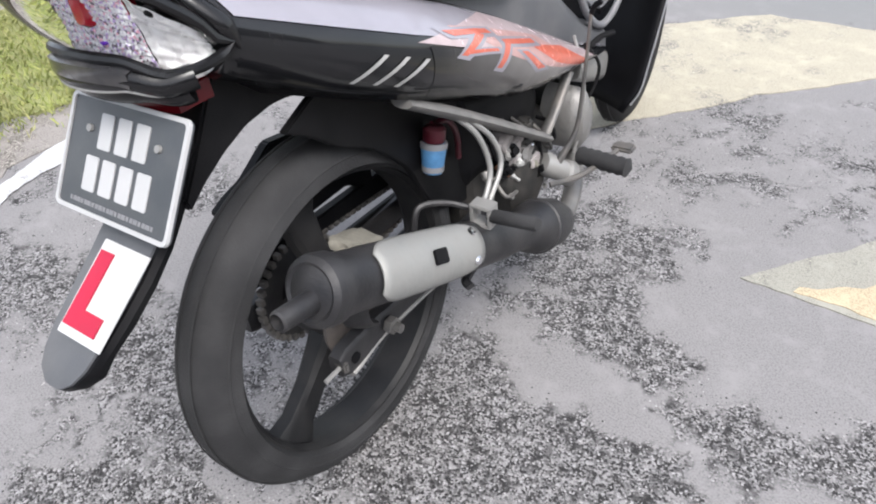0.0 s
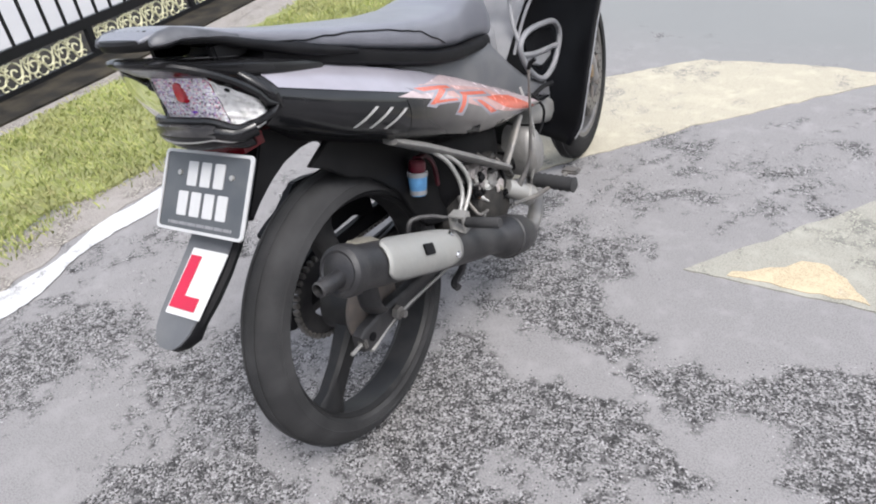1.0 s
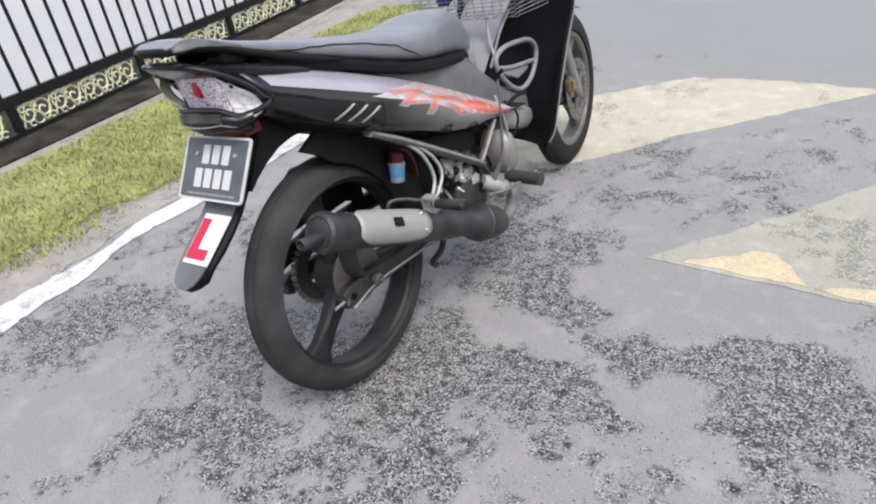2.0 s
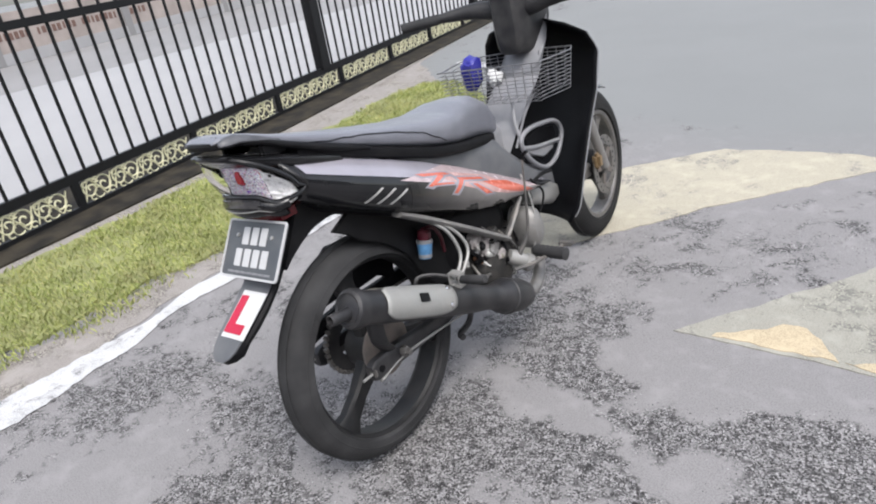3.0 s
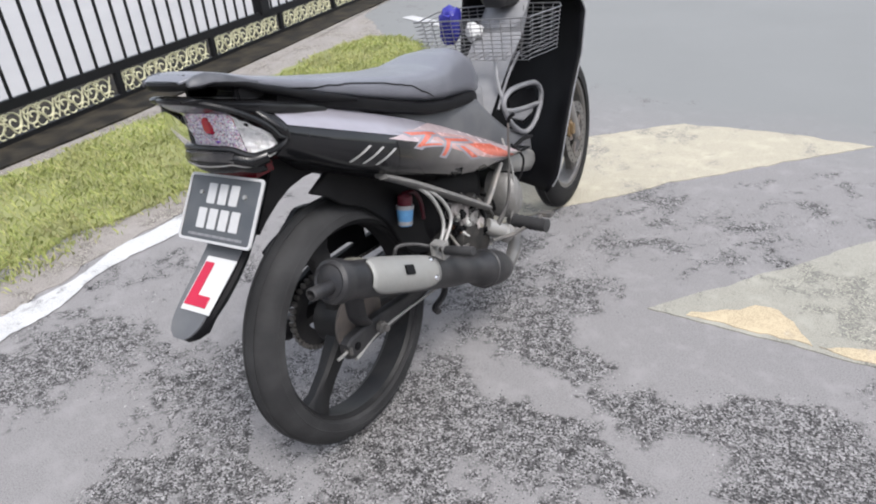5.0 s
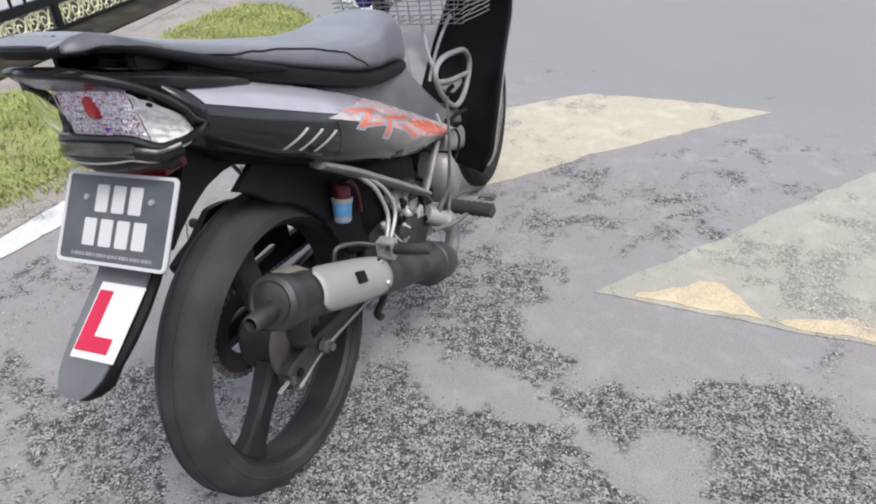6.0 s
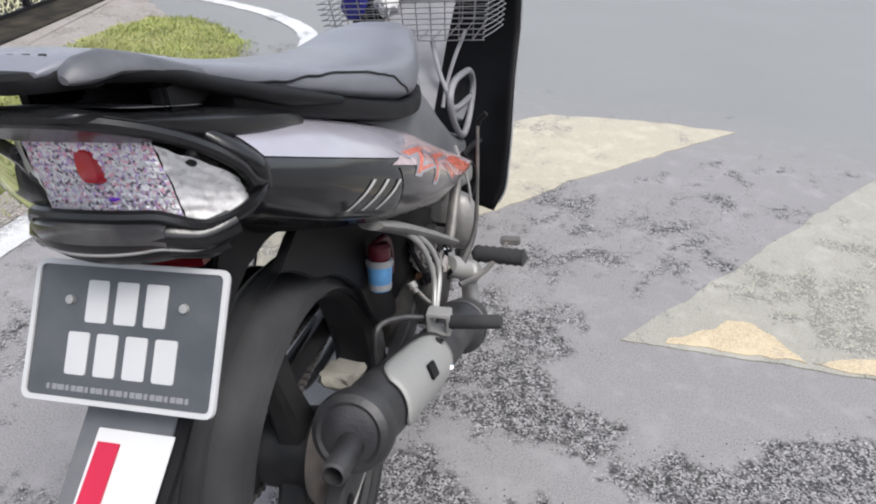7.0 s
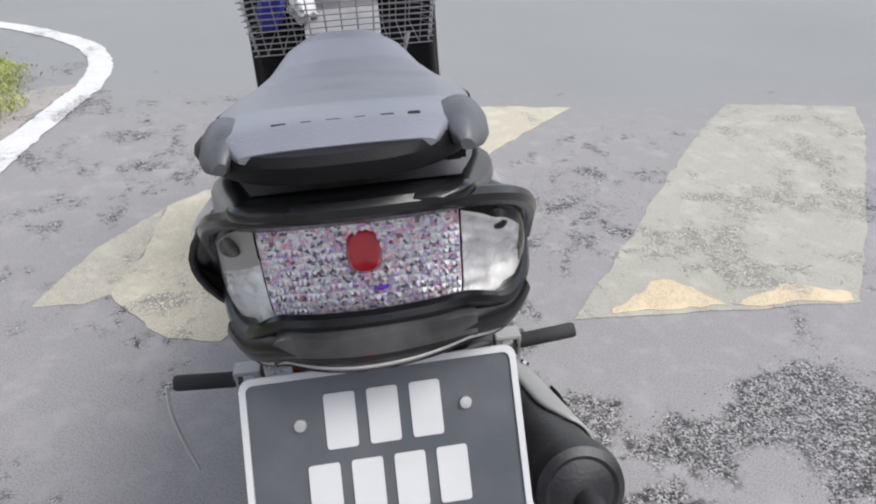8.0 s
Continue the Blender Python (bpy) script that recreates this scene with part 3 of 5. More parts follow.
stub = part("stub_post", box((0, 0, 0.115), (0.032, 0.045, 0.16), 0.002), IRON, fence)
stub.location = (0, 0.62 - 4 * STUB, 0)
for i in range(-3, 11):
    s2 = stub.copy()
    scene.collection.objects.link(s2)
    s2.location = (0, 0.62 + STUB * i, 0)


def scroll():
    """One run of wrought scrollwork: a ring and two opposed C-scrolls, 0.22 m long."""
    bm = bmesh.new()
    for cy, turn, sgn in ((0.055, 0.4, 1), (0.15, 3.5, -1)):
        pts = []
        for i in range(22):
            f = i / 21
            a, r = turn + sgn * f * 9.5, 0.066 * (1 - 0.85 * f)
            pts.append((0.004 * math.sin(i), cy + r * math.cos(a), 0.112 + r * math.sin(a)))
        tube(pts, 0.0058, n=5, k=2, bm=bm)
    tube([(0.0, 0.0, 0.05), (0, 0.05, 0.165), (0, 0.11, 0.11), (0, 0.16, 0.05), (0, 0.215, 0.165)], 0.005, n=5, k=4, bm=bm)
    tube([(0.0, 0.105 + 0.034 * math.cos(a), 0.075 + 0.032 * math.sin(a)) for a in steps(0, 5.6, 8)], 0.0045, n=5, k=2, bm=bm)
    for cy, cz in ((0.02, 0.15), (0.1, 0.155), (0.19, 0.065), (0.055, 0.06)):
        tube([(0.006, cy + 0.02 * math.cos(a), cz + 0.016 * math.sin(a)) for a in steps(0.3, 5.2, 7)], 0.0048, n=5, k=2, bm=bm)
    return bm


scr = part("scroll", scroll(), SCROLL, fence, "cream painted wrought scroll")
first = True
for i in range(-4, 10):
    for j in range(4):
        s2 = scr if first else scr.copy()
        if not first:
            scene.collection.objects.link(s2)
        first = False
        s2.location = (0, 0.62 + STUB * i + 0.035 + j * 0.218, 0)

# ---- beyond the fence ----
sheet("pavement", [(-3.5, 0.1), (-2.65, -2.9), (-9.0, -6.0), (-9.9, 1.8), (-9.9, 12.0), (-6.8, 11.0)], 0.004, CONCRETE, "pale concrete pavement beyond the railing", category="pavement")
sheet("road", [(-9.9, 1.8), (-9.0, -6.0), (-40, -8), (-40, 30), (-9.9, 30), (-9.9, 12.0)], 0.006, FAR_ASPHALT, "grey road beyond the pale pavement", category="road")
WALLM = pose(-14.64, 2.86, 0, 0, 0, math.degrees(math.atan(0.305)))
wall = tagged(part("wall_far", box((0, 4, 0.5), (0.3, 44, 1.0), 0.03, m=WALLM), WALL), "low stained grey wall across the road with a line of worn lettering", "wall", kind="structure")
uu = -4.0
for i in range(62):
    w = 0.085 if i % 5 else 0.05
    part("letter_bar", box((0.154, uu, 0.55 + 0.006 * math.sin(i * 1.7)), (0.02, w, 0.14), 0.004, m=WALLM), RED_BROWN, wall, smooth=False)
    uu += 0.125 if i % 8 != 7 else 0.26
part("plinth_band", box((0.16, 4, 0.12), (0.05, 44, 0.24), 0.01, m=WALLM), CONCRETE, wall, "paler grey plinth of the far wall")
for k_ in range(-3, 8):
    part("pier", box((0.13, 3.4 * k_ + 0.6, 0.52), (0.12, 0.22, 1.04), 0.015, m=WALLM), FAR_ASPHALT, wall, "dark grey pier of the far wall")

# unseen dark walls added behind the viewer so glossy panels reflect dark
for nm, c_, sz in (("unseen_wall_east", (11.0, -4.0, 2.6), (0.3, 20.0, 5.2)), ("unseen_wall_south", (1.0, -14.0, 2.6), (20.3, 0.3, 5.2))):
    tagged(part(nm, box(c_, sz, 0.03), UNSEEN_DARK), "added dark wall, never in view, for the paint's reflections", "wall", kind="structure")

# ---- motorcycle ----
bike = empty("motorcycle", pose(0.119, 0.29, 0, 0, -4.8, 5.8), "glossy black underbone motorcycle with red decals, leaning on its stand", "motorcycle")
AXLE, WB = 0.295, 1.29


def tyre_profile(r, w, bead):
    out = []
    for i in range(17):
        a = math.pi * i / 16
        x = w / 2 * math.cos(a)
        out.append((bead + (r - bead) * (math.sin(a) ** 0.72), x))
    return out + [(bead - 0.006, -w / 2 * 0.8), (bead - 0.006, w / 2 * 0.8)]


def wheel(name, r, w, hole, m, label, alloy, broad=1.0, wall=0.046, tyre=RUBBER):
    bead = r - wall
    rim = part(name, lathe([(bead + 0.003, w * 0.42), (hole + 0.006, w * 0.40), (hole, w * 0.30), (hole + 0.004, 0.0), (hole, -w * 0.30), (hole + 0.006, -w * 0.40), (bead + 0.003, -w * 0.42)], 72, closed=True), alloy, bike, label, at=m)
    part("tyre", lathe(tyre_profile(r, w, bead), 96, closed=True), tyre, rim, "dusty black rubber tyre")
    ring = bmesh.new()
    for s in (-1, 1):
        lathe([(bead + 0.016, s * w * 0.485), (bead + 0.0185, s * w * 0.50), (bead + 0.021, s * w * 0.485)], 72, closed=True, bm=ring)
    part("bead_line", ring, tyre, rim)
    tread = bmesh.new()
    for x_ in (-0.013, 0.013):
        rr_ = r - 0.0012
        lathe([(rr_, x_ - 0.0016), (rr_ + 0.0016, x_ - 0.0016), (rr_ + 0.0016, x_ + 0.0016), (rr_, x_ + 0.0016)], 96, closed=True, bm=tread)
    part("tread_groove", tread, RUBBER, rim, "dark worn tread grooves")
    for q in range(3):
        a = radians(-92 + 120 * q)
        arm = loft([[(sx * t_ * 0.5, rr * math.cos(a) - sy * ww * broad * math.sin(a), rr * math.sin(a) + sy * ww * broad * math.cos(a)) for sx, sy in ((-1, -0.7), (-0.6, -1), (0.6, -1), (1, -0.7), (1, 0.7), (0.6, 1), (-0.6, 1), (-1, 0.7))]
                    for rr, ww, t_ in ((0.03, 0.026, 0.05), (0.07, 0.02, 0.042), (0.13, 0.0165, 0.034), (hole - 0.03, 0.02, 0.034), (hole + 0.004, 0.034, 0.04))])
        part("spoke", arm, alloy, rim)
    part("hub", lathe([(0.0, -0.07), (0.03, -0.07), (0.058, -0.045), (0.06, 0.03), (0.045, 0.045), (0.02, 0.05), (0.0, 0.05)], 36), RIMB, rim)
    return rim


rear = wheel("rear_wheel", 0.284, 0.087, 0.216, pose(0.016, -0.027, 0.2855, -47, -1.6, 0), "black three-spoke alloy wheel", RIMB, 1.3, 0.054)
front = wheel("front_wheel", 0.281, 0.08, 0.186, pose(0, WB, 0.281, 35, 0, 4), "dull grey three-spoke alloy wheel", HUBGREY, 1.2, 0.07, TYRE_DARK)
disc = part("brake_disc", lathe([(0.076, 0.052), (0.112, 0.052), (0.112, 0.056), (0.076, 0.056)], 48, closed=True), HUBGREY, front, "stained steel brake disc with drilled holes")
for i in range(30):
    a, rr = 2 * math.pi * i / 30, (0.084, 0.094, 0.104)[i % 3]
    part("drilled_hole", lathe([(0, 0), (0.0042, 0), (0.0042, 0.0012), (0, 0.0012)], 10, m=pose(0.0554, rr * math.cos(a), rr * math.sin(a))), SHIELDB, disc)
for i in range(5):
    a = 2 * math.pi * i / 5
    c_, s_ = math.cos(a), math.sin(a)
    part("disc_arm", slab([(0.035 * c_ - 0.016 * s_, 0.035 * s_ + 0.016 * c_), (0.08 * c_ - 0.009 * s_, 0.08 * s_ + 0.009 * c_), (0.08 * c_ + 0.009 * s_, 0.08 * s_ - 0.009 * c_), (0.035 * c_ + 0.016 * s_, 0.035 * s_ - 0.016 * c_)], 0.005, pose(0.054, 0, 0), 0.001), DRUM, disc)

# drive side, seen through the wheel
bm = bmesh.new()
for i in range(36):
    a = 2 * math.pi * i / 36
    box((-0.068, 0.088 * math.cos(a), AXLE + 0.088 * math.sin(a)), (0.014, 0.009, 0.011), 0.001, bm=bm)
for z0, z1 in ((0.358, 0.318), (0.225, 0.27)):
    for i in range(30):
        f = i / 29
        box((-0.075, 0.02 + 0.42 * f, z0 + (z1 - z0) * f), (0.014, 0.011, 0.008), 0.001, bm=bm)
part("chain", bm, HUBGREY, bike, "greasy dark drive chain")
hi_ = [(r_ * math.cos(radians(a)), AXLE + r_ * math.sin(radians(a))) for r_, rng_ in ((0.222, range(116, 92, -8)), (0.252, range(86, 28, -8))) for a in rng_]
ccov = part("chain_cover", slab(hi_ + [(0.215, 0.36), (0.15, 0.398), (0.05, 0.398), (0.03, 0.41), (-0.06, 0.41)], 0.02, pose(-0.082, 0, 0), 0.003), PLASTIC, bike, "black chain cover")
part("lower_edge", slab([(-0.1, 0.352), (-0.09, 0.386), (-0.02, 0.39), (0.02, 0.40), (0.05, 0.384), (0.14, 0.38), (0.34, 0.375), (0.34, 0.33), (0.2, 0.342), (0.05, 0.352), (-0.09, 0.345), (-0.15, 0.33)], 0.02, pose(-0.082, 0, 0), 0.003), PLASTIC, ccov)
part("guard_strip", slab([(-0.06, 0.318), (0.30, 0.30), (0.32, 0.262), (0.12, 0.278), (-0.04, 0.285)], 0.012, pose(-0.086, 0, 0), 0.002), PLASTIC, ccov)
hug = [(p.y, p.z) for p in curve_through([(0, y_, z_) for y_, z_ in ((-0.093, 0.624), (-0.054, 0.601), (-0.012, 0.566), (0.04, 0.538), (0.085, 0.5), (0.122, 0.458), (0.145, 0.41), (0.168, 0.372), (0.205, 0.338), (0.27, 0.315))], 4)]
hug += [(0.36, 0.32), (0.42, 0.42), (0.36, 0.52), (0.2, 0.62), (0.05, 0.66), (-0.042, 0.646)]
part("inner_guard", slab(hug, 0.012, pose(0.064, 0, 0), 0.002), PLASTIC, bike, "black inner mudguard hugging the tyre")
sprocket = part("sprocket", lathe([(0.045, -0.07), (0.084, -0.07), (0.084, -0.066), (0.045, -0.066)], 36, closed=True), MATTE, bike, at=pose(0, 0, AXLE))
for s in (1, -1):
    arm = loft([oval(y, AXLE + dz + h, AXLE + dz - h, 0.013, 0.4, 0.5, 16, cx=s * x) for y, dz, h, x in ((-0.105, -0.004, 0.018, 0.094), (-0.09, -0.004, 0.026, 0.094), (-0.02, -0.004, 0.027, 0.094), (0.12, -0.02, 0.022, 0.088), (0.3, -0.02, 0.026, 0.08), (0.46, -0.005, 0.03, 0.07))])
    sw = part("swingarm", arm, MATTE, bike, "sooty dark steel swingarm")
    part("axle_nut", lathe([(0, 0.0), (0.014, 0.0), (0.014, 0.012), (0.008, 0.014), (0.008, 0.024), (0, 0.025)], 6, m=along((s * 0.108, 0, AXLE - 0.004), (s * 0.2, 0, AXLE - 0.004))), HUBGREY, sw, smooth=False)
    part("chain_adjuster", box((s * 0.1, -0.1, AXLE - 0.004), (0.022, 0.01, 0.02), 0.003), HUBGREY, sw)
    part("adjuster_bolt", tube([(s * 0.1, -0.10, AXLE - 0.004), (s * 0.1, -0.135, AXLE - 0.003)], 0.0035, n=8, k=1), SILVER, sw)
part("brake_rod", tube([(0.104, -0.085, 0.262), (0.104, 0.02, 0.275), (0.10, 0.3, 0.24)], 0.0035, n=8), SILVER, bike, "thin steel brake rod")
part("brake_arm", slab([(-0.01, 0.30), (0.012, 0.30), (-0.07, 0.255), (-0.088, 0.257), (-0.085, 0.27)], 0.006, pose(0.1, 0, 0), 0.001), ALLOY, bike, "scuffed brake arm")
part("brake_plate", lathe([(0.0, 0.045), (0.074, 0.045), (0.078, 0.055), (0.06, 0.066), (0.02, 0.072), (0, 0.072)], 40, m=pose(0, 0, AXLE)), DRUM, bike, "rusty brown drum brake plate")

# the axle sits far back in its slots
for ob in bike.children:
    if ob.name.split(".")[0] in ("chain", "chain_cover", "sprocket", "swingarm", "brake_rod", "brake_arm", "brake_plate"):
        ob.location += Vector((0.0, -0.023, -0.0095))

# rear mudguard: a flank between its outer line and an arc round the tyre
outer = [(0.17, 0.66), (-0.03, 0.71), (-0.155, 0.72), (-0.2, 0.655), (-0.232, 0.612)]
arc = [(r_ * math.cos(radians(a)), AXLE + r_ * math.sin(radians(a))) for r_, a in ((0.379, 127), (0.380, 122), (0.380, 116), (0.379, 110))]
arc += [(-0.088, 0.657), (-0.062, 0.655), (-0.04, 0.648)]
arc += [(0.345 * math.cos(radians(a)), AXLE + 0.345 * math.sin(radians(a))) for a in range(95, 14, -6)]
arc += [(0.43 * math.cos(radians(a)), AXLE + 0.43 * math.sin(radians(a))) for a in range(14, 58, 8)]
guard = part("rear_mudguard", slab(outer + arc, 0.118, Matrix(), 0.003), PLASTIC, bike, "black plastic rear mudguard")
FLAP = [(-0.195, 0.668, 0.055, 0.018), (-0.235, 0.617, 0.053, 0.013), (-0.268, 0.580, 0.052, 0.013), (-0.30, 0.555, 0.052, 0.014), (-0.335, 0.531, 0.050, 0.015), (-0.365, 0.511, 0.047, 0.013), (-0.386, 0.496, 0.042, 0.018), (-0.400, 0.486, 0.032, 0.013), (-0.408, 0.479, 0.016, 0.009)]
rings = []
for i, (y, z, hw, dp) in enumerate(FLAP):
    a, b = FLAP[max(i - 1, 0)], FLAP[min(i + 1, len(FLAP) - 1)]
    t_ = Vector((0, b[0] - a[0], b[1] - a[1])).normalized()
    n_ = Vector((0, t_.z, -t_.y))
    rings.append([Vector((x * hw, y, z)) + n_ * d for x, d in ((-1, -dp), (-1.02, -0.006), (-0.93, 0.0), (-0.6, 0.003), (0, 0.004), (0.6, 0.003), (0.93, 0.0), (1.02, -0.006), (1, -dp), (0.85, -dp), (0, -dp * 0.8), (-0.85, -dp))])
flap = part("mud_flap", loft(rings), PLASTIC, bike, "rounded black mudguard tail with a grey face")
face = []
for i, (y, z, hw, dp) in enumerate(FLAP):
    a, b = FLAP[max(i - 1, 0)], FLAP[min(i + 1, len(FLAP) - 1)]
    t_ = Vector((0, b[0] - a[0], b[1] - a[1])).normalized()
    n_ = Vector((0, t_.z, -t_.y))
    face.append([Vector((x * hw, y, z)) + n_ * d for x, d in ((-0.9, 0.0), (-0.88, 0.003), (-0.6, 0.0048), (0, 0.0058), (0.6, 0.0048), (0.84, 0.0032), (0.86, 0.0))])
part("tongue_face", loft(face, ring_closed=False), GREYDK, flap, "dull grey face of the mudguard tail")



def learner_plate():
    t = Vector((0, -0.365 + 0.284, 0.512 - 0.567)).normalized()
    nrm = Vector((0, t.z, -t.y))
    o = Vector((0.012, -0.284, 0.567)) + nrm * 0.0065
    m = Matrix(((nrm.x, 1, -t.x, o.x), (nrm.y, 0, -t.y, o.y), (nrm.z, 0, -t.z, o.z), (0, 0, 0, 1)))
    return m


LP = learner_plate()
lsticker = part("learner_sticker", slab([(-0.038, 0.004), (0.038, 0.004), (0.037, -0.102), (-0.037, -0.102)], 0.002, LP, 0.0006), WHITE, flap, "white learner sticker with a red letter", smooth=False)
text = bpy.data.curves.new("letter", "FONT")
text.body, text.extrude, text.size, text.offset = "L", 0.0012, 0.1, 0.0055
tob = bpy.data.objects.new("letter", text)
me = bpy.data.meshes.new_from_object(tob)
xs = [v.co.x for v in me.vertices]
ys = [v.co.y for v in me.vertices]
for v in me.vertices:
    v.co.x, v.co.y = (v.co.x - min(xs)) / (max(xs) - min(xs)) * 0.054 - 0.033, (v.co.y - min(ys)) / (max(ys) - min(ys)) * 0.084 - 0.092
for v in me.vertices:
    v.co = Vector((0.0018 + v.co.z, v.co.x, v.co.y))
me.transform(LP)
me.materials.append(RED)
bpy.data.objects.remove(tob)
lob = new("letter", me)
lob.parent = lsticker
lob["label"] = "red capital letter"

# number plate: its face looks back and up
PT, PB = Vector((0.004, -0.2115, 0.7015)), Vector((0.002, -0.282, 0.602))
dn = (PB - PT).normalized()
pn = Vector((0, -dn.z, dn.y)) * -1
if pn.y > 0:
    pn = -pn
pc = (PT + PB) / 2 + pn * 0.004
PM = Matrix(((pn.x, 1, -dn.x, pc.x), (pn.y, 0, -dn.y, pc.y), (pn.z, 0, -dn.z, pc.z), (0, 0, 0, 1)))


def rounded(a, b, r, n=4):
    out = []
    for cx, cy, q in ((a - r, b - r, 0), (-a + r, b - r, 1), (-a + r, -b + r, 2), (a - r, -b + r, 3)):
        out += [(cx + r * math.cos(math.pi / 2 * (q + i / n)), cy + r * math.sin(math.pi / 2 * (q + i / n))) for i in range(n + 1)]
    return out


plate = part("number_plate", slab(rounded(0.0942, 0.062, 0.008), 0.005, PM, 0.001), PLATE, bike, "black number plate with white characters and border")
bm = bmesh.new()
o_, i_ = rounded(0.0942, 0.062, 0.008), rounded(0.0898, 0.0575, 0.005)
loft([[PM @ Vector((0.0045, a, b)) for a, b in o_ + o_[:1]], [PM @ Vector((0.0045, a, b)) for a, b in i_ + i_[:1]], [PM @ Vector((0.002, a, b)) for a, b in i_ + i_[:1]]], caps=False, ring_closed=False, bm=bm)
loft([[PM @ Vector((0.0045, a, b)) for a, b in o_ + o_[:1]], [PM @ Vector((0.001, a * 1.005, b * 1.005)) for a, b in o_ + o_[:1]]], caps=False, ring_closed=False, bm=bm)
part("border", bm, PLATEW, plate, "white raised border", smooth=False)
for row, n, x0, pitch in ((0.027, 3, -0.029, 0.029), (-0.019, 4, -0.043, 0.0287)):
    for i in range(n):
        part("bar", slab(rounded(0.0105, 0.0185, 0.002, 2), 0.0014, PM @ pose(0.003, x0 + i * pitch, row)), PLATEW, plate, smooth=False)
for i in range(22):
    w_ = 0.0016 + 0.0008 * ((i * 7) % 3)
    part("footer_bar", slab(rounded(w_, 0.0024, 0.0006, 2), 0.001, PM @ pose(0.0029, -0.068 + 0.00648 * i, -0.0495)), GREYPL, plate, smooth=False)
for s in (-1, 1):
    part("bolt", lathe([(0, 0.0), (0.0045, 0.0), (0.004, 0.003), (0, 0.0035)], 12, m=PM @ pose(0.0026, s * 0.056, 0.027)), SILVER, plate)

# side covers
COVER = [(-0.175, 0.832, 0.728, 0.112), (-0.05, 0.787, 0.660, 0.145), (0.07, 0.738, 0.605, 0.163), (0.2, 0.685, 0.553, 0.166), (0.33, 0.625, 0.497, 0.163), (0.45, 0.565, 0.462, 0.157), (0.55, 0.515, 0.445, 0.152), (0.66, 0.46, 0.425, 0.143), (0.74, 0.435, 0.418, 0.135)]


def cover_at(y, u, off=0.0):
    zt, zb, w = table(COVER, y)
    x = w - (0.062 * (1 - u / 0.55) ** 2 if u < 0.55 else 0.03 * ((u - 0.55) / 0.45) ** 2)
    z = zt + (zb - zt) * u
    if u < 0:
        x, z = w - 0.062 + u * 0.5, zt - u * 0.02
    return Vector((x + off * 0.8, y, z + off * 0.6))


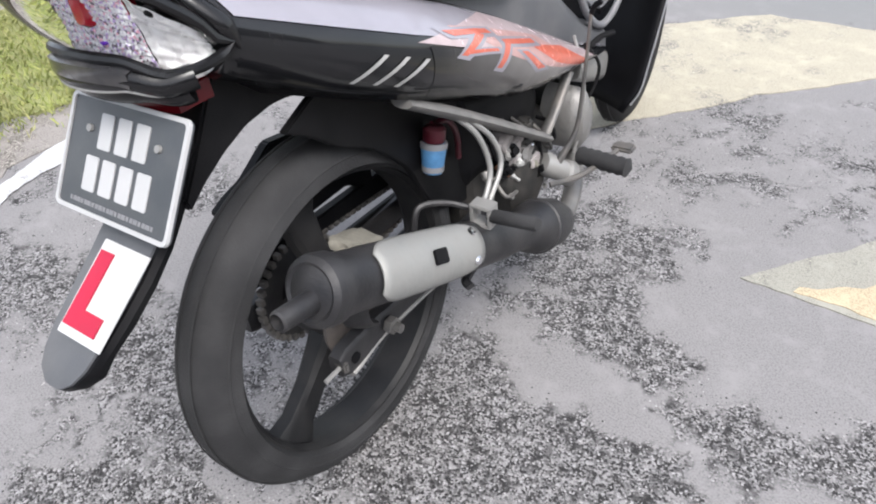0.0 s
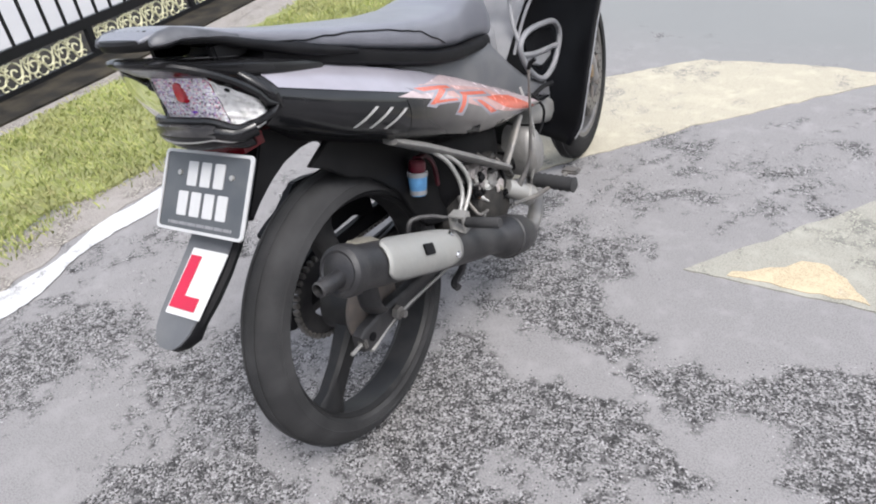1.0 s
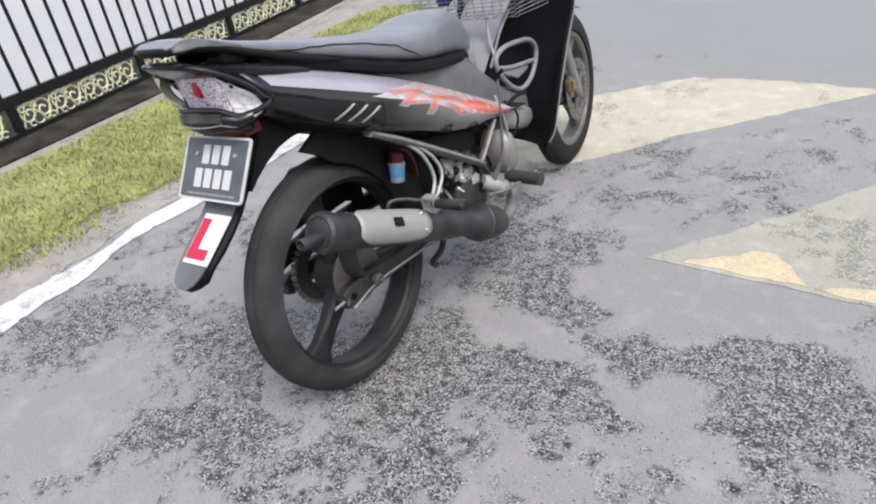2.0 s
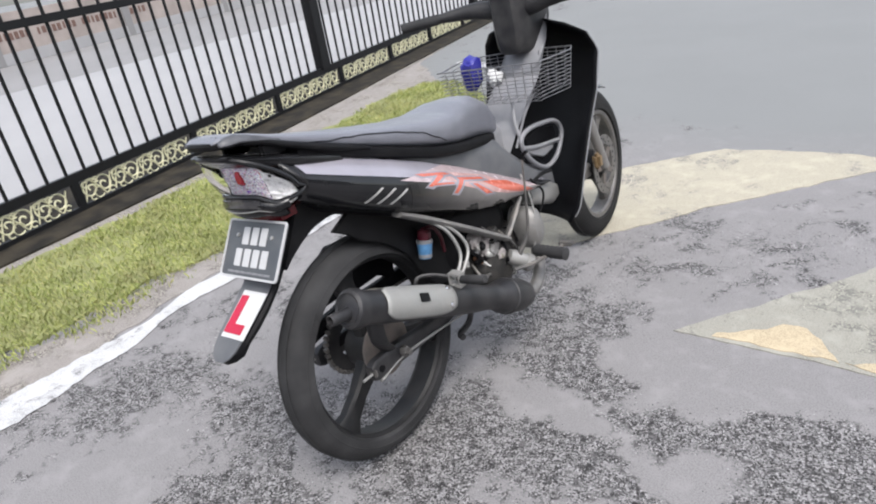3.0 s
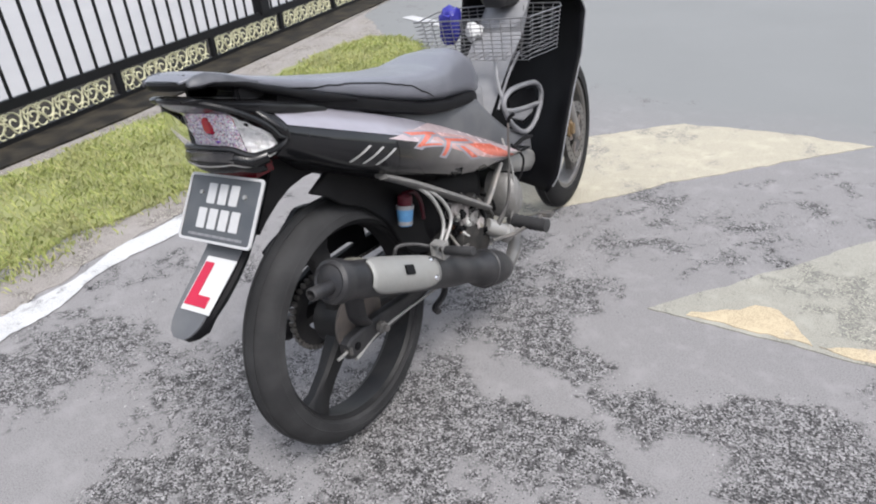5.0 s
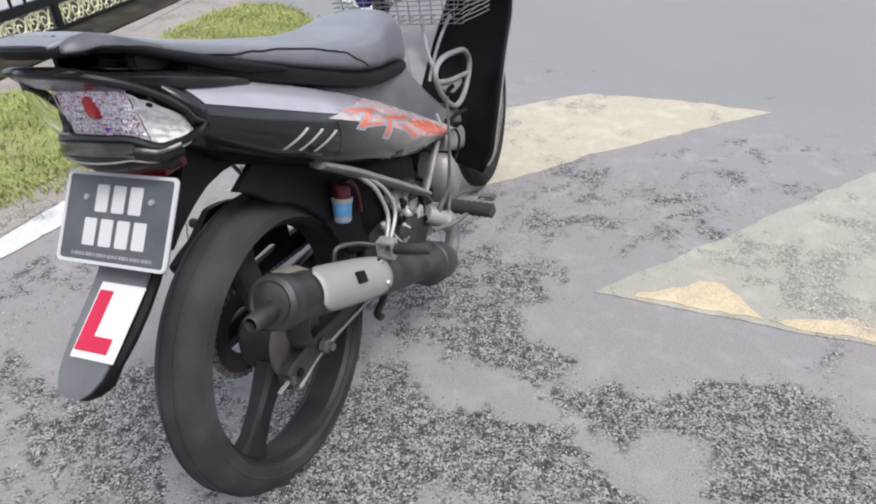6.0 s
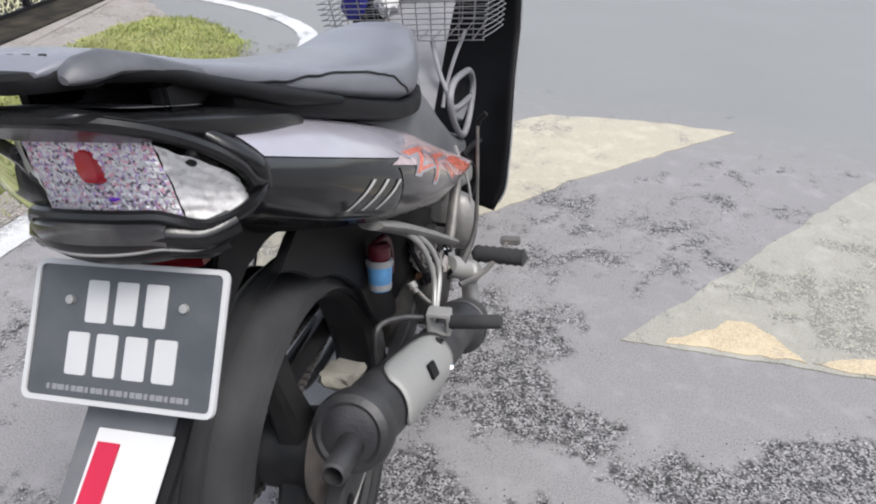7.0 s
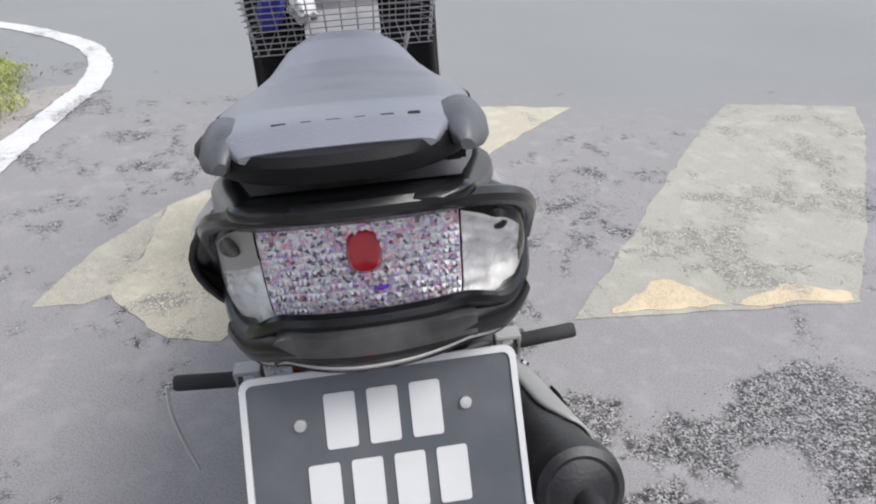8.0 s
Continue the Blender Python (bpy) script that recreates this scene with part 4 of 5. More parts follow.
US = [-0.12, -0.05] + steps(0, 1, 12)
for s in (1, -1):
    g = loft([[(s * p.x, p.y, p.z) for p in (cover_at(y, u_) for u_ in US)] for y in steps(-0.175, 0.74, 40)], ring_closed=False)
    cov = part("side_cover", g, GLOSS, bike, "glossy black side cover with red and silver decals and painted reflections")
    sol = cov.modifiers.new("thickness", "SOLIDIFY")
    sol.thickness, sol.offset = 0.005, -1.0 if s == 1 else -1.0

    part("edge_bead", tube([(s * p.x, p.y, p.z + 0.001) for p in (cover_at(y_, -0.04) for y_ in steps(0.0, 0.7, 24))], 0.0036, n=6, k=1), SHIELDB, cov, "thin black bead along the cover's top")

    def decal(name, corners, material, lift=0.0012, label=""):
        """A thin film over the cover between four corners (y, u): stickers and painted reflections."""
        (a, b, c, d), rows = corners, []
        for f in steps(0, 1, 8):
            l_ = (a[0] + (d[0] - a[0]) * f, a[1] + (d[1] - a[1]) * f)
            r_ = (b[0] + (c[0] - b[0]) * f, b[1] + (c[1] - b[1]) * f)
            row = []
            for h in steps(0, 1, 10):
                p = cover_at(l_[0] + (r_[0] - l_[0]) * h, l_[1] + (r_[1] - l_[1]) * h, lift)
                row.append((s * p.x, p.y, p.z))
            rows.append(row)
        part(name, loft(rows, ring_closed=False), material, cov, label)

    # upper band: sky reflected in the black gloss, painted as a pale film
    decal("decal", [(-0.165, 0.0), (0.60, -0.03), (0.16, 0.34), (-0.15, 0.38)], PALE, 0.0012, "pale band painted as sky reflection")
    decal("decal", [(0.27, 0.03), (0.60, 0.02), (0.64, 0.5), (0.06, 0.42)], PINK, 0.0015, "faded pink upper band")
    # lower half: the ground's reflection put on as a grey film
    decal("decal", [(0.08, 0.44), (0.66, 0.5), (0.735, 0.94), (0.09, 0.98)], GROUND_SHEEN, 0.0012, "painted grey reflection of the ground")
    decal("decal", [(0.36, 0.3), (0.5, 0.24), (0.665, 0.86), (0.44, 0.52)], ORANGE, 0.002, "orange-red flash")
    decal("decal", [(0.14, 0.24), (0.42, 0.14), (0.66, 0.8), (0.27, 0.46)], CORAL, 0.0017, "faded coral wedge")
    decal("decal", [(0.60, -0.06), (0.738, -0.06), (0.738, 0.3), (0.665, 0.1)], PALE, 0.0024, "bright silver tip")
    decal("decal", [(0.47, 0.68), (0.6, 0.86), (0.645, 0.98), (0.51, 0.78)], PALE, 0.002, "pale silver flash")
    for mat_, lift, strokes in ((PALE, 0.0022, (((0.20, 0.20), (0.33, 0.12), (0.345, 0.2), (0.225, 0.28)), ((0.28, 0.18), (0.315, 0.2), (0.25, 0.46), (0.225, 0.44)), ((0.24, 0.36), (0.33, 0.30), (0.335, 0.36), (0.245, 0.43)),
                                                ((0.33, 0.20), (0.46, 0.12), (0.47, 0.22), (0.34, 0.30)), ((0.345, 0.22), (0.375, 0.22), (0.33, 0.56), (0.305, 0.55)), ((0.375, 0.30), (0.415, 0.28), (0.475, 0.52), (0.43, 0.55)))),
                                (ORANGE, 0.0028, (((0.215, 0.215), (0.32, 0.145), (0.33, 0.175), (0.235, 0.25)), ((0.287, 0.20), (0.305, 0.21), (0.247, 0.42), (0.235, 0.415)), ((0.25, 0.37), (0.322, 0.32), (0.325, 0.345), (0.255, 0.40)),
                                                  ((0.345, 0.22), (0.45, 0.145), (0.455, 0.19), (0.35, 0.265)), ((0.352, 0.24), (0.367, 0.24), (0.325, 0.52), (0.313, 0.52)), ((0.39, 0.31), (0.41, 0.30), (0.46, 0.49), (0.435, 0.51))))):
        for quad in strokes:
            quad = [(0.1 + (y_ - 0.2) * 1.12, 0.06 + u_ * 1.1) for y_, u_ in quad]
            decal("decal", quad, mat_, lift, "angular faded red decal with a pale edge")
    for y0 in (-0.04, -0.008, 0.024):
        decal("vent_stripe", [(y0 + 0.043, 0.56), (y0 + 0.050, 0.56), (y0 + 0.007, 0.86), (y0, 0.86)], STICKER, 0.0018, "silver slanted stripe")
core = loft([oval(y, table(COVER, y)[0] - 0.012, table(COVER, y)[1] + 0.012, table(COVER, y)[2] - 0.035, 0.5, 0.6) for y in steps(-0.17, 0.72, 20)])
part("tail_body", core, PLASTIC, bike)

under = loft([oval(y, zt, zb, hw, 0.45, 0.5) for y, zt, zb, hw in ((-0.17, 0.76, 0.735, 0.08), (-0.1, 0.74, 0.675, 0.092), (0.0, 0.70, 0.625, 0.098), (0.1, 0.66, 0.575, 0.1), (0.2, 0.62, 0.53, 0.1), (0.3, 0.58, 0.49, 0.1))])
part("under_tray", under, PLASTIC, bike)

# seat
SEAT = [(-0.284, 0.892, 0.886, 0.044), (-0.272, 0.898, 0.881, 0.052), (-0.24, 0.897, 0.873, 0.060), (-0.20, 0.885, 0.862, 0.066), (-0.15, 0.867, 0.843, 0.079), (-0.10, 0.853, 0.818, 0.092), (0.02, 0.822, 0.776, 0.113), (0.15, 0.793, 0.730, 0.122), (0.27, 0.768, 0.690, 0.122), (0.37, 0.757, 0.665, 0.112),
        (0.45, 0.766, 0.65, 0.095), (0.53, 0.760, 0.635, 0.075), (0.60, 0.725, 0.62, 0.055), (0.65, 0.675, 0.61, 0.035)]
seat = part("seat", loft([oval(y, *table(SEAT, y), 0.66, 0.55, 40) for y in steps(-0.284, 0.65, 66)]), VINYL, bike, "dusty dark grey vinyl double seat")
for s in (1, -1):
    line = []
    for y in steps(-0.165, 0.305, 26):
        z = table([(-0.165, 0.851), (-0.12, 0.836), (-0.07, 0.823), (0.04, 0.802), (0.12, 0.781), (0.22, 0.747), (0.305, 0.70)], y)[0]
        ring = [Vector(p) for p in oval(y, *table(SEAT, y), 0.66, 0.55, 160)]
        side = min((p for p in ring if p.x > 0), key=lambda p: abs(p.z - z))
        line.append((s * (side.x + 0.0006), y, side.z + 0.0006))
    part("seam", tube(line, 0.0013, n=5, k=2), SHIELDB, seat)
part("seat_base", loft([oval(y, table(SEAT, y)[1] + 0.012, table(SEAT, y)[1] - 0.024, table(SEAT, y)[2] * 1.01, 0.5, 0.5) for y in steps(-0.13, 0.60, 30)]), PLASTIC, bike, "black seat base")
# grab rail: a black bar under the seat's end, arms along both sides, upturned ends
rail = bmesh.new()
sec = []
for x in steps(-0.062, 0.062, 20):
    e = abs(x) / 0.062
    zc, yc = 0.8845 - 0.004 * e ** 3, -0.288 + 0.034 * e ** 3
    sec.append([(x, yc + dy, zc + dz) for dy, dz in ((-0.006, -0.004), (-0.007, 0.003), (-0.004, 0.007), (0.006, 0.007), (0.01, 0.003), (0.009, -0.005), (0.004, -0.007), (-0.003, -0.007))])
loft(sec, bm=rail)
grab = part("grab_rail", rail, PLASTIC, bike, "black grab rail under the rear end of the seat")
for s in (1, -1):
    part("rail_arm", tube([(s * 0.056, -0.262, 0.884), (s * 0.066, -0.235, 0.877), (s * 0.073, -0.195, 0.865), (s * 0.083, -0.145, 0.842), (s * 0.1, -0.06, 0.807), (s * 0.112, 0.04, 0.772)], [0.008, 0.008, 0.008, 0.009, 0.012, 0.006], n=12, flat=0.8), PLASTIC, grab)
    lug = []
    for y, k_, dx, dz in ((-0.281, 0.3, -0.002, -0.003), (-0.276, 0.65, -0.001, -0.001), (-0.264, 0.95, 0, 0), (-0.245, 1.0, 0.002, 0.0), (-0.22, 0.85, 0.006, -0.007), (-0.19, 0.6, 0.011, -0.018), (-0.16, 0.35, 0.017, -0.03)):
        sec_ = curve_through([(0.0615 + dx + k_ * 0.82 * a_, y, 0.888 + dz + k_ * 0.9 * b_) for a_, b_ in ((-0.015, 0.005), (-0.004, 0.0095), (0.007, 0.005), (0.0145, -0.0075), (0.001, -0.012), (-0.011, -0.008))], 4, True)
        lug.append([(p.x if s > 0 else -0.9 * p.x, p.y, p.z) for p in sec_])
    part("rail_lug", loft(lug), LUG, grab, "dusty dark grey end lug of the rail")

# worn raised marks across the seat's rear end
for i, w_ in enumerate((0.006, 0.0045, 0.006, 0.0045, 0.0055, 0.005)):
    part("raised_mark", box((-0.026 + 0.0125 * i, -0.2665, table(SEAT, -0.2665)[0] - 0.0006), (w_ * 1.25, 0.0016, 0.0016), 0.0005), DARKGREY, seat)
part("rear_seam", tube([(x_, -0.252, table(SEAT, -0.252)[0] - 0.0012 - 14 * x_ ** 4 * 100) for x_ in steps(-0.032, 0.045, 10)], 0.0012, n=5, k=2), SHIELDB, seat)

# tail lamp
LAMPW = 0.113


def lamp_at(s, v, grow=0.0):
    """s: -1..1 round the tail, v: 0 bottom to 1 top."""
    a = s * 1.5
    x = (LAMPW + grow) * math.sin(a) * (1 if s > 0 else 0.79)
    flat_ = max(0.0, math.cos(a))
    y = -0.158 - (0.088 + grow) * flat_ ** 0.6
    taper = max(0.0, 1 - abs(s) ** (3.0 if s > 0 else 4.5)) ** 0.6
    mid = 0.757 + 0.032 * flat_ ** 0.5
    top = mid + 0.046 * taper + grow
    q = min(1.0, max(0.0, (0.66 - abs(s)) / 0.3))
    low = mid - 0.042 * taper + 0.016 * q * q * (3 - 2 * q) * taper - grow
    lean = flat_ ** 0.7 * (0.02 + 0.022 * v)
    return Vector((x * (1 - 2.2 * lean), y - 0.012 * (v - 0.5) + 0.012 * (2 * v - 1) ** 2 - lean, low + (top - low) * v + 0.52 * lean))


SS = [-1 + 2 * i / 56 for i in range(57)]
lens = part("tail_lamp", loft([[lamp_at(s, v) for v in steps(0, 1, 10)] for s in SS], ring_closed=False), CLEAR, bike, "clear wraparound tail lamp lens")
lens.visible_shadow = False
def inner_at(q, v, back=0.0):
    p = lamp_at(q, v)
    deep = max(0.0, math.cos(q * 1.5)) ** 0.7
    return Vector((p.x * (0.9 + 0.16 * deep), -0.16 + 0.5 * (p.y + 0.158) - 0.006 * abs(2 * v - 1) + back, p.z - 0.002 - 0.026 * deep))


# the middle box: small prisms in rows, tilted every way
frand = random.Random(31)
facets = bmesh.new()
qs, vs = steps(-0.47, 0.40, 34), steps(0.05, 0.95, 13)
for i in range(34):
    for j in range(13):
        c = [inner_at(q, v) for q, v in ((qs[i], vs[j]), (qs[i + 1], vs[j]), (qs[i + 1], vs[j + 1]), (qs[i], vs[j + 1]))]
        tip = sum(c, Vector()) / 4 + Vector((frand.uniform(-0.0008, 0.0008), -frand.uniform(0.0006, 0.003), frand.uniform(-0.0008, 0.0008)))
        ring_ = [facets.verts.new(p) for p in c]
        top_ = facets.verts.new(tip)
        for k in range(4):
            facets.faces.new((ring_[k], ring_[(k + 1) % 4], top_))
part("reflector", facets, REFLECTOR, lens, "faceted chrome reflector with glints painted violet and rose", smooth=False)
# side bays: a plain grey ledge above, a fluted bright bowl below
for s, q0, q1 in ((1, 0.41, 0.97), (-1, -0.48, -0.97)):
    bowl = []
    for q in steps(q0, q1, 26):
        f = abs(q - q0) / abs(q1 - q0)
        bowl.append([inner_at(q, v, 0.012 * math.sin(math.pi * f) * math.sin(math.pi * (v + 0.05) / 0.72) + 0.0024 * noise.noise(Vector((f * 6.0, v * 7.0, s * 5.0))) + 0.0005 * math.sin(v * 46 + 2.0 * f + 3 * noise.noise(Vector((f * 2, v * 3, 1))))) for v in steps(0.03, 0.7 if s < 0 else 0.93, 40)])
    part("indicator_bowl", loft(bowl, ring_closed=False), BOWL, lens, "fluted chrome indicator bowl")
    if s < 0:
        part("bay_ledge", loft([[inner_at(q, v, -0.002) for v in steps(0.66, 0.97, 8)] for q in steps(q0, q1, 20)], ring_closed=False), SILVER, lens, "plain grey ledge above the indicator")
    at_ = inner_at(0.62 * s if s > 0 else -0.66, 0.86, -0.004)
    part("screw", lathe([(0, -0.004), (0.003, -0.004), (0.0055, -0.001), (0.007, 0.002)], 14, m=along(at_, at_ + Vector((s * 0.02, 0.2, 0)))), PLASTIC, lens)
# the red cover of the stop bulb: a rounded upright block
cover_ = []
for y_, g in ((-0.23, 0.25), (-0.2285, 0.7), (-0.224, 0.92), (-0.215, 1.0), (-0.18, 1.08)):
    cover_.append([(0.004 + 0.0115 * g * math.copysign(abs(math.cos(a)) ** 0.65, math.cos(a)), y_, 0.803 + 0.0178 * g * math.copysign(abs(math.sin(a)) ** 0.65, math.sin(a))) for a in steps(0, 2 * math.pi * 27 / 28, 27)])
part("stop_bulb", loft(cover_), REDBULB, lens, "red bulb cover")
part("small_bulb", lathe([(0, -0.006), (0.003, -0.005), (0.0045, 0), (0.0045, 0.012), (0, 0.012)], 14, m=along((0.012, -0.216, 0.773), (0.012, 0.2, 0.775)) @ Matrix.Diagonal((0.8, 1.3, 0.5, 1))), VIOLET, lens, "small violet bulb")
for s in (-1, 1):
    part("indicator_bulb", lathe([(0, -0.006), (0.003, -0.005), (0.0045, 0), (0.0045, 0.015), (0, 0.016)], 16, m=along((0.076 if s > 0 else -0.063, -0.193, 0.772), (s * 0.05, 0.2, 0.77))), AMBER, lens, "amber indicator bulb")
rimline = [lamp_at(s, 1, 0.003) for s in SS] + [lamp_at(s, 0, 0.003) for s in reversed(SS)]
part("bezel", tube(rimline, 0.0055, n=8, k=1, closed=True), LIP, lens, "glossy black lamp surround")
for nm, drop, fwd, r_, span_, mt in (("lower_lip", 0.014, 0.0, 0.012, 0.78, LIP), ("lower_lip", 0.03, 0.012, 0.012, 0.66, LIP), ("lip_line", 0.0225, -0.009, 0.0016, 0.8, SILVER)):
    line = [lamp_at(s, 0) + Vector((0, fwd, -drop * (1 - 0.5 * abs(s) ** 2) - 0.012 * max(0.0, 1 - (abs(s) / 0.66) ** 2))) for s in steps(-span_, span_, 44)]
    part(nm, tube(line, r_, n=10, k=1), mt, bike)
part("lamp_back", loft([oval(y, zt, zb, hw, 0.45, 0.5) for y, zt, zb, hw in ((-0.165, 0.81, 0.75, 0.06), (-0.14, 0.822, 0.74, 0.083), (-0.09, 0.82, 0.72, 0.1))]), PLASTIC, bike)
part("reflex_strip", loft([[(x, -0.206 + 3 * x * x + dy, 0.714 + dz) for dy, dz in ((-0.012, -0.012), (-0.012, 0.008), (0.03, 0.008), (0.03, -0.012))] for x in steps(-0.055, 0.066, 10)]), REDLENS, bike, "dark red rear reflector")
for s in (1, -1):
    part("lamp_ear", tube([((0.072 if s > 0 else -0.062), -0.19, 0.826), ((0.096 if s > 0 else -0.084), -0.178, 0.803), ((0.112 if s > 0 else -0.1), -0.163, 0.778), ((0.112 if s > 0 else -0.1), -0.15, 0.752)], [0.004, 0.010, 0.0125, 0.004], n=12, flat=0.8), LIP, bike, "glossy black ear at the lamp's corner")
chin = []
for q in steps(-0.5, 0.45, 26):
    e = lamp_at(q, 0)
    chin.append([e + Vector((0, dy, dz)) for dy, dz in ((-0.002, -0.006), (-0.012, -0.009), (-0.013, -0.022), (-0.008, -0.03), (0.008, -0.034))])
part("chin_panel", loft(chin, ring_closed=False), CHIN, bike, "smoky black panel under the lamp")
TAIL = [(-0.285, 0.862, 0.857, 0.044), (-0.28, 0.865, 0.854, 0.055), (-0.272, 0.865, 0.85, 0.061), (-0.262, 0.86, 0.845, 0.064), (-0.24, 0.852, 0.828, 0.07), (-0.2, 0.841, 0.81, 0.084), (-0.16, 0.83, 0.795, 0.094), (-0.12, 0.818, 0.785, 0.1), (-0.04, 0.795, 0.758, 0.1), (0.03, 0.775, 0.75, 0.07)]
part("tail_top", loft([oval(y, zt, zb, hw, 0.5, 0.6, cx=0.003) for y, zt, zb, hw in TAIL]), LIP, bike, "glossy black tail cowl")
# grey film puts the light on the cowl's top into colour
part("lit_deck", loft([[(0.006 + x * table(TAIL, y)[2] * 0.82, y, table(TAIL, y)[0] + 0.0012) for x in steps(-1, 1, 10)] for y in steps(-0.262, -0.17, 10)], ring_closed=False), GREYPL, bike, "grey film painted as the lit top of the tail cowl")
for x_ in (-0.056, 0.064):
    part("tail_bracket", box((x_, -0.172, 0.845), (0.016, 0.062, 0.03), 0.004), PLASTIC, bike, "black bracket of the grab rail")

# exhaust
MA, MB = Vector((0.166, 0.43, 0.196)), Vector((0.168, -0.195, 0.505))
ML = (MB - MA).length
MX = along(MA, MB)
PROFILE = [(0, -0.035), (0.022, -0.03), (0.038, -0.008), (0.047, 0.03), (0.0495, 0.07), (0.0495, 0.088), (0.052, 0.09), (0.052, 0.096), (0.049, 0.098), (0.046, 0.125), (0.036, 0.14), (0.033, 0.19), (0.037, 0.25), (0.0385, 0.36), (0.0385, ML - 0.09), (0.0375, ML - 0.085), (0.0385, ML - 0.03), (0.0425, ML - 0.027), (0.043, ML - 0.012), (0.041, ML - 0.004), (0.034, ML + 0.001), (0.030, ML - 0.001), (0.016, ML + 0.004), (0, ML + 0.005)]
muff = part("muffler", lathe(PROFILE, 40, m=MX), MATTE, bike, "matte black exhaust silencer")
part("outlet", lathe([(0.0085, -0.01), (0.0155, -0.01), (0.0135, 0.012), (0.0125, 0.05), (0.0098, 0.052), (0.0085, 0.03)], 20, closed=True, m=MX @ pose(ML, 0.004, -0.008, 0, 14, 0)), MATTE, muff, "short welded outlet pipe")
out_in = MX.to_3x3().inverted() @ Vector((0.86, -0.02, 0.5))
FACE = math.atan2(out_in.z, out_in.y)
shield = []
for l in steps(0.0, 1.0, 16):
    L_ = 0.372 + 0.245 * l
    half = 1.2 * (1 - (2 * abs(l - 0.5)) ** 5 * 0.45)
    shield.append([MX @ Vector((L_, 0.0425 * math.cos(FACE + a), 0.0425 * math.sin(FACE + a))) for a in steps(-half, half, 14)])
sh = part("heat_shield", loft(shield, ring_closed=False), SHIELDM, muff, "dull silver heat shield")
sh.modifiers.new("thickness", "SOLIDIFY").thickness = 0.003
part("slot", box((0, 0, 0), (0.004, 0.032, 0.021), 0.0015, m=MX @ Matrix.Rotation(FACE, 4, "X") @ pose(0.495, 0.0442, 0, 0, 0, 90)), PLASTIC, sh)
part("shield_clip", lathe([(0, 0.004), (0.006, 0.004), (0.007, 0.0)], 8, m=MX @ Matrix.Rotation(FACE - 0.5, 4, "X") @ pose(0.395, 0.0435, 0, 0, 0, 90)), CHROME, sh)
part("shield_clip", lathe([(0, 0.004), (0.006, 0.004), (0.007, 0.0)], 8, m=MX @ Matrix.Rotation(FACE + 0.5, 4, "X") @ pose(0.395, 0.0435, 0, 0, 0, 90)), CHROME, sh)
lump = bmesh.new()
bmesh.ops.create_icosphere(lump, subdivisions=3, radius=1)
for v in lump.verts:
    n_ = 1 + 0.2 * noise.noise(v.co * 2.1) + 0.06 * noise.noise(v.co * 5.3)
    c_ = Vector([math.copysign(abs(a) ** 0.55, a) for a in v.co])
    v.co = pose(0.103, -0.05, 0.452, -24, 8, 0) @ Vector((c_.x * 0.023 * n_, c_.y * 0.038 * n_, c_.z * 0.011 * n_))
part("mount_plate", lump, GRIME, bike, "grimy cream mounting bracket")
part("header_pipe", tube([(0.12, 0.62, 0.25), (0.14, 0.58, 0.19), (0.16, 0.50, 0.175), (0.168, 0.43, 0.2)], 0.019, n=14), GREYMET, bike, "dull exhaust header pipe")
part("muffler_bracket", tube([(0.10, -0.06, 0.31), (0.125, -0.10, 0.36), (0.135, -0.11, 0.42)], 0.02, n=10, flat=0.35), MATTE, bike)

# frame and engine
part("frame_bar", tube([(0.122, 0.06, 0.605), (0.128, 0.15, 0.552), (0.128, 0.3, 0.458), (0.128, 0.455, 0.36)], [0.018, 0.024, 0.026, 0.022], n=12, flat=0.4), BEAM, bike, "grey flat frame bar")
part("frame_bar", tube([(0.128, 0.45, 0.355), (0.128, 0.5, 0.39), (0.128, 0.56, 0.445)], 0.011, n=10, flat=0.55), HUBGREY, bike)
for s in (1, -1):
    part("peg_bracket", tube([(s * 0.135, 0.15, 0.55), (s * 0.15, 0.19, 0.50), (s * 0.16, 0.205, 0.44), (s * 0.165, 0.18, 0.405), (s * 0.17, 0.145, 0.398)], 0.0046, n=10), SILVER, bike, "bent steel footpeg bracket")
    part("peg_bracket", tube([(s * 0.14, 0.18, 0.53), (s * 0.152, 0.225, 0.48), (s * 0.162, 0.235, 0.43), (s * 0.165, 0.19, 0.388)], 0.0046, n=10), SILVER, bike)
    clip = bmesh.new()
    for dx, dz, w_, h_ in ((0, 0.016, 0.036, 0.006), (0, -0.016, 0.036, 0.006), (-0.015, 0, 0.006, 0.028), (0.015, 0, 0.006, 0.028)):
        box((s * 0.18 + dx, 0.147, 0.397 + dz), (w_, 0.026, h_), 0.0015, bm=clip)
    part("peg_clip", clip, SILVER, bike, "open square steel peg clip")
    part("rear_footpeg", lathe([(0, 0), (0.012, 0.0), (0.0135, 0.01), (0.0135, 0.085), (0.011, 0.09), (0, 0.09)], 16, m=along((s * 0.192, 0.145, 0.398), (s * 0.29, 0.135, 0.416)) @ Matrix.Diagonal((0.95, 0.8, 0.8, 1))), RUBBER, bike, "black rubber pillion footpeg")
    part("front_footpeg", lathe([(0, 0)] + [(0.0165 + 0.0028 * (i % 2), 0.008 + i * 0.008) for i in range(14)] + [(0, 0.122)], 16, m=along((s * 0.155, 0.545, 0.283), (s * 0.3, 0.532, 0.284))), RUBBER, bike, "black ribbed rubber footpeg")
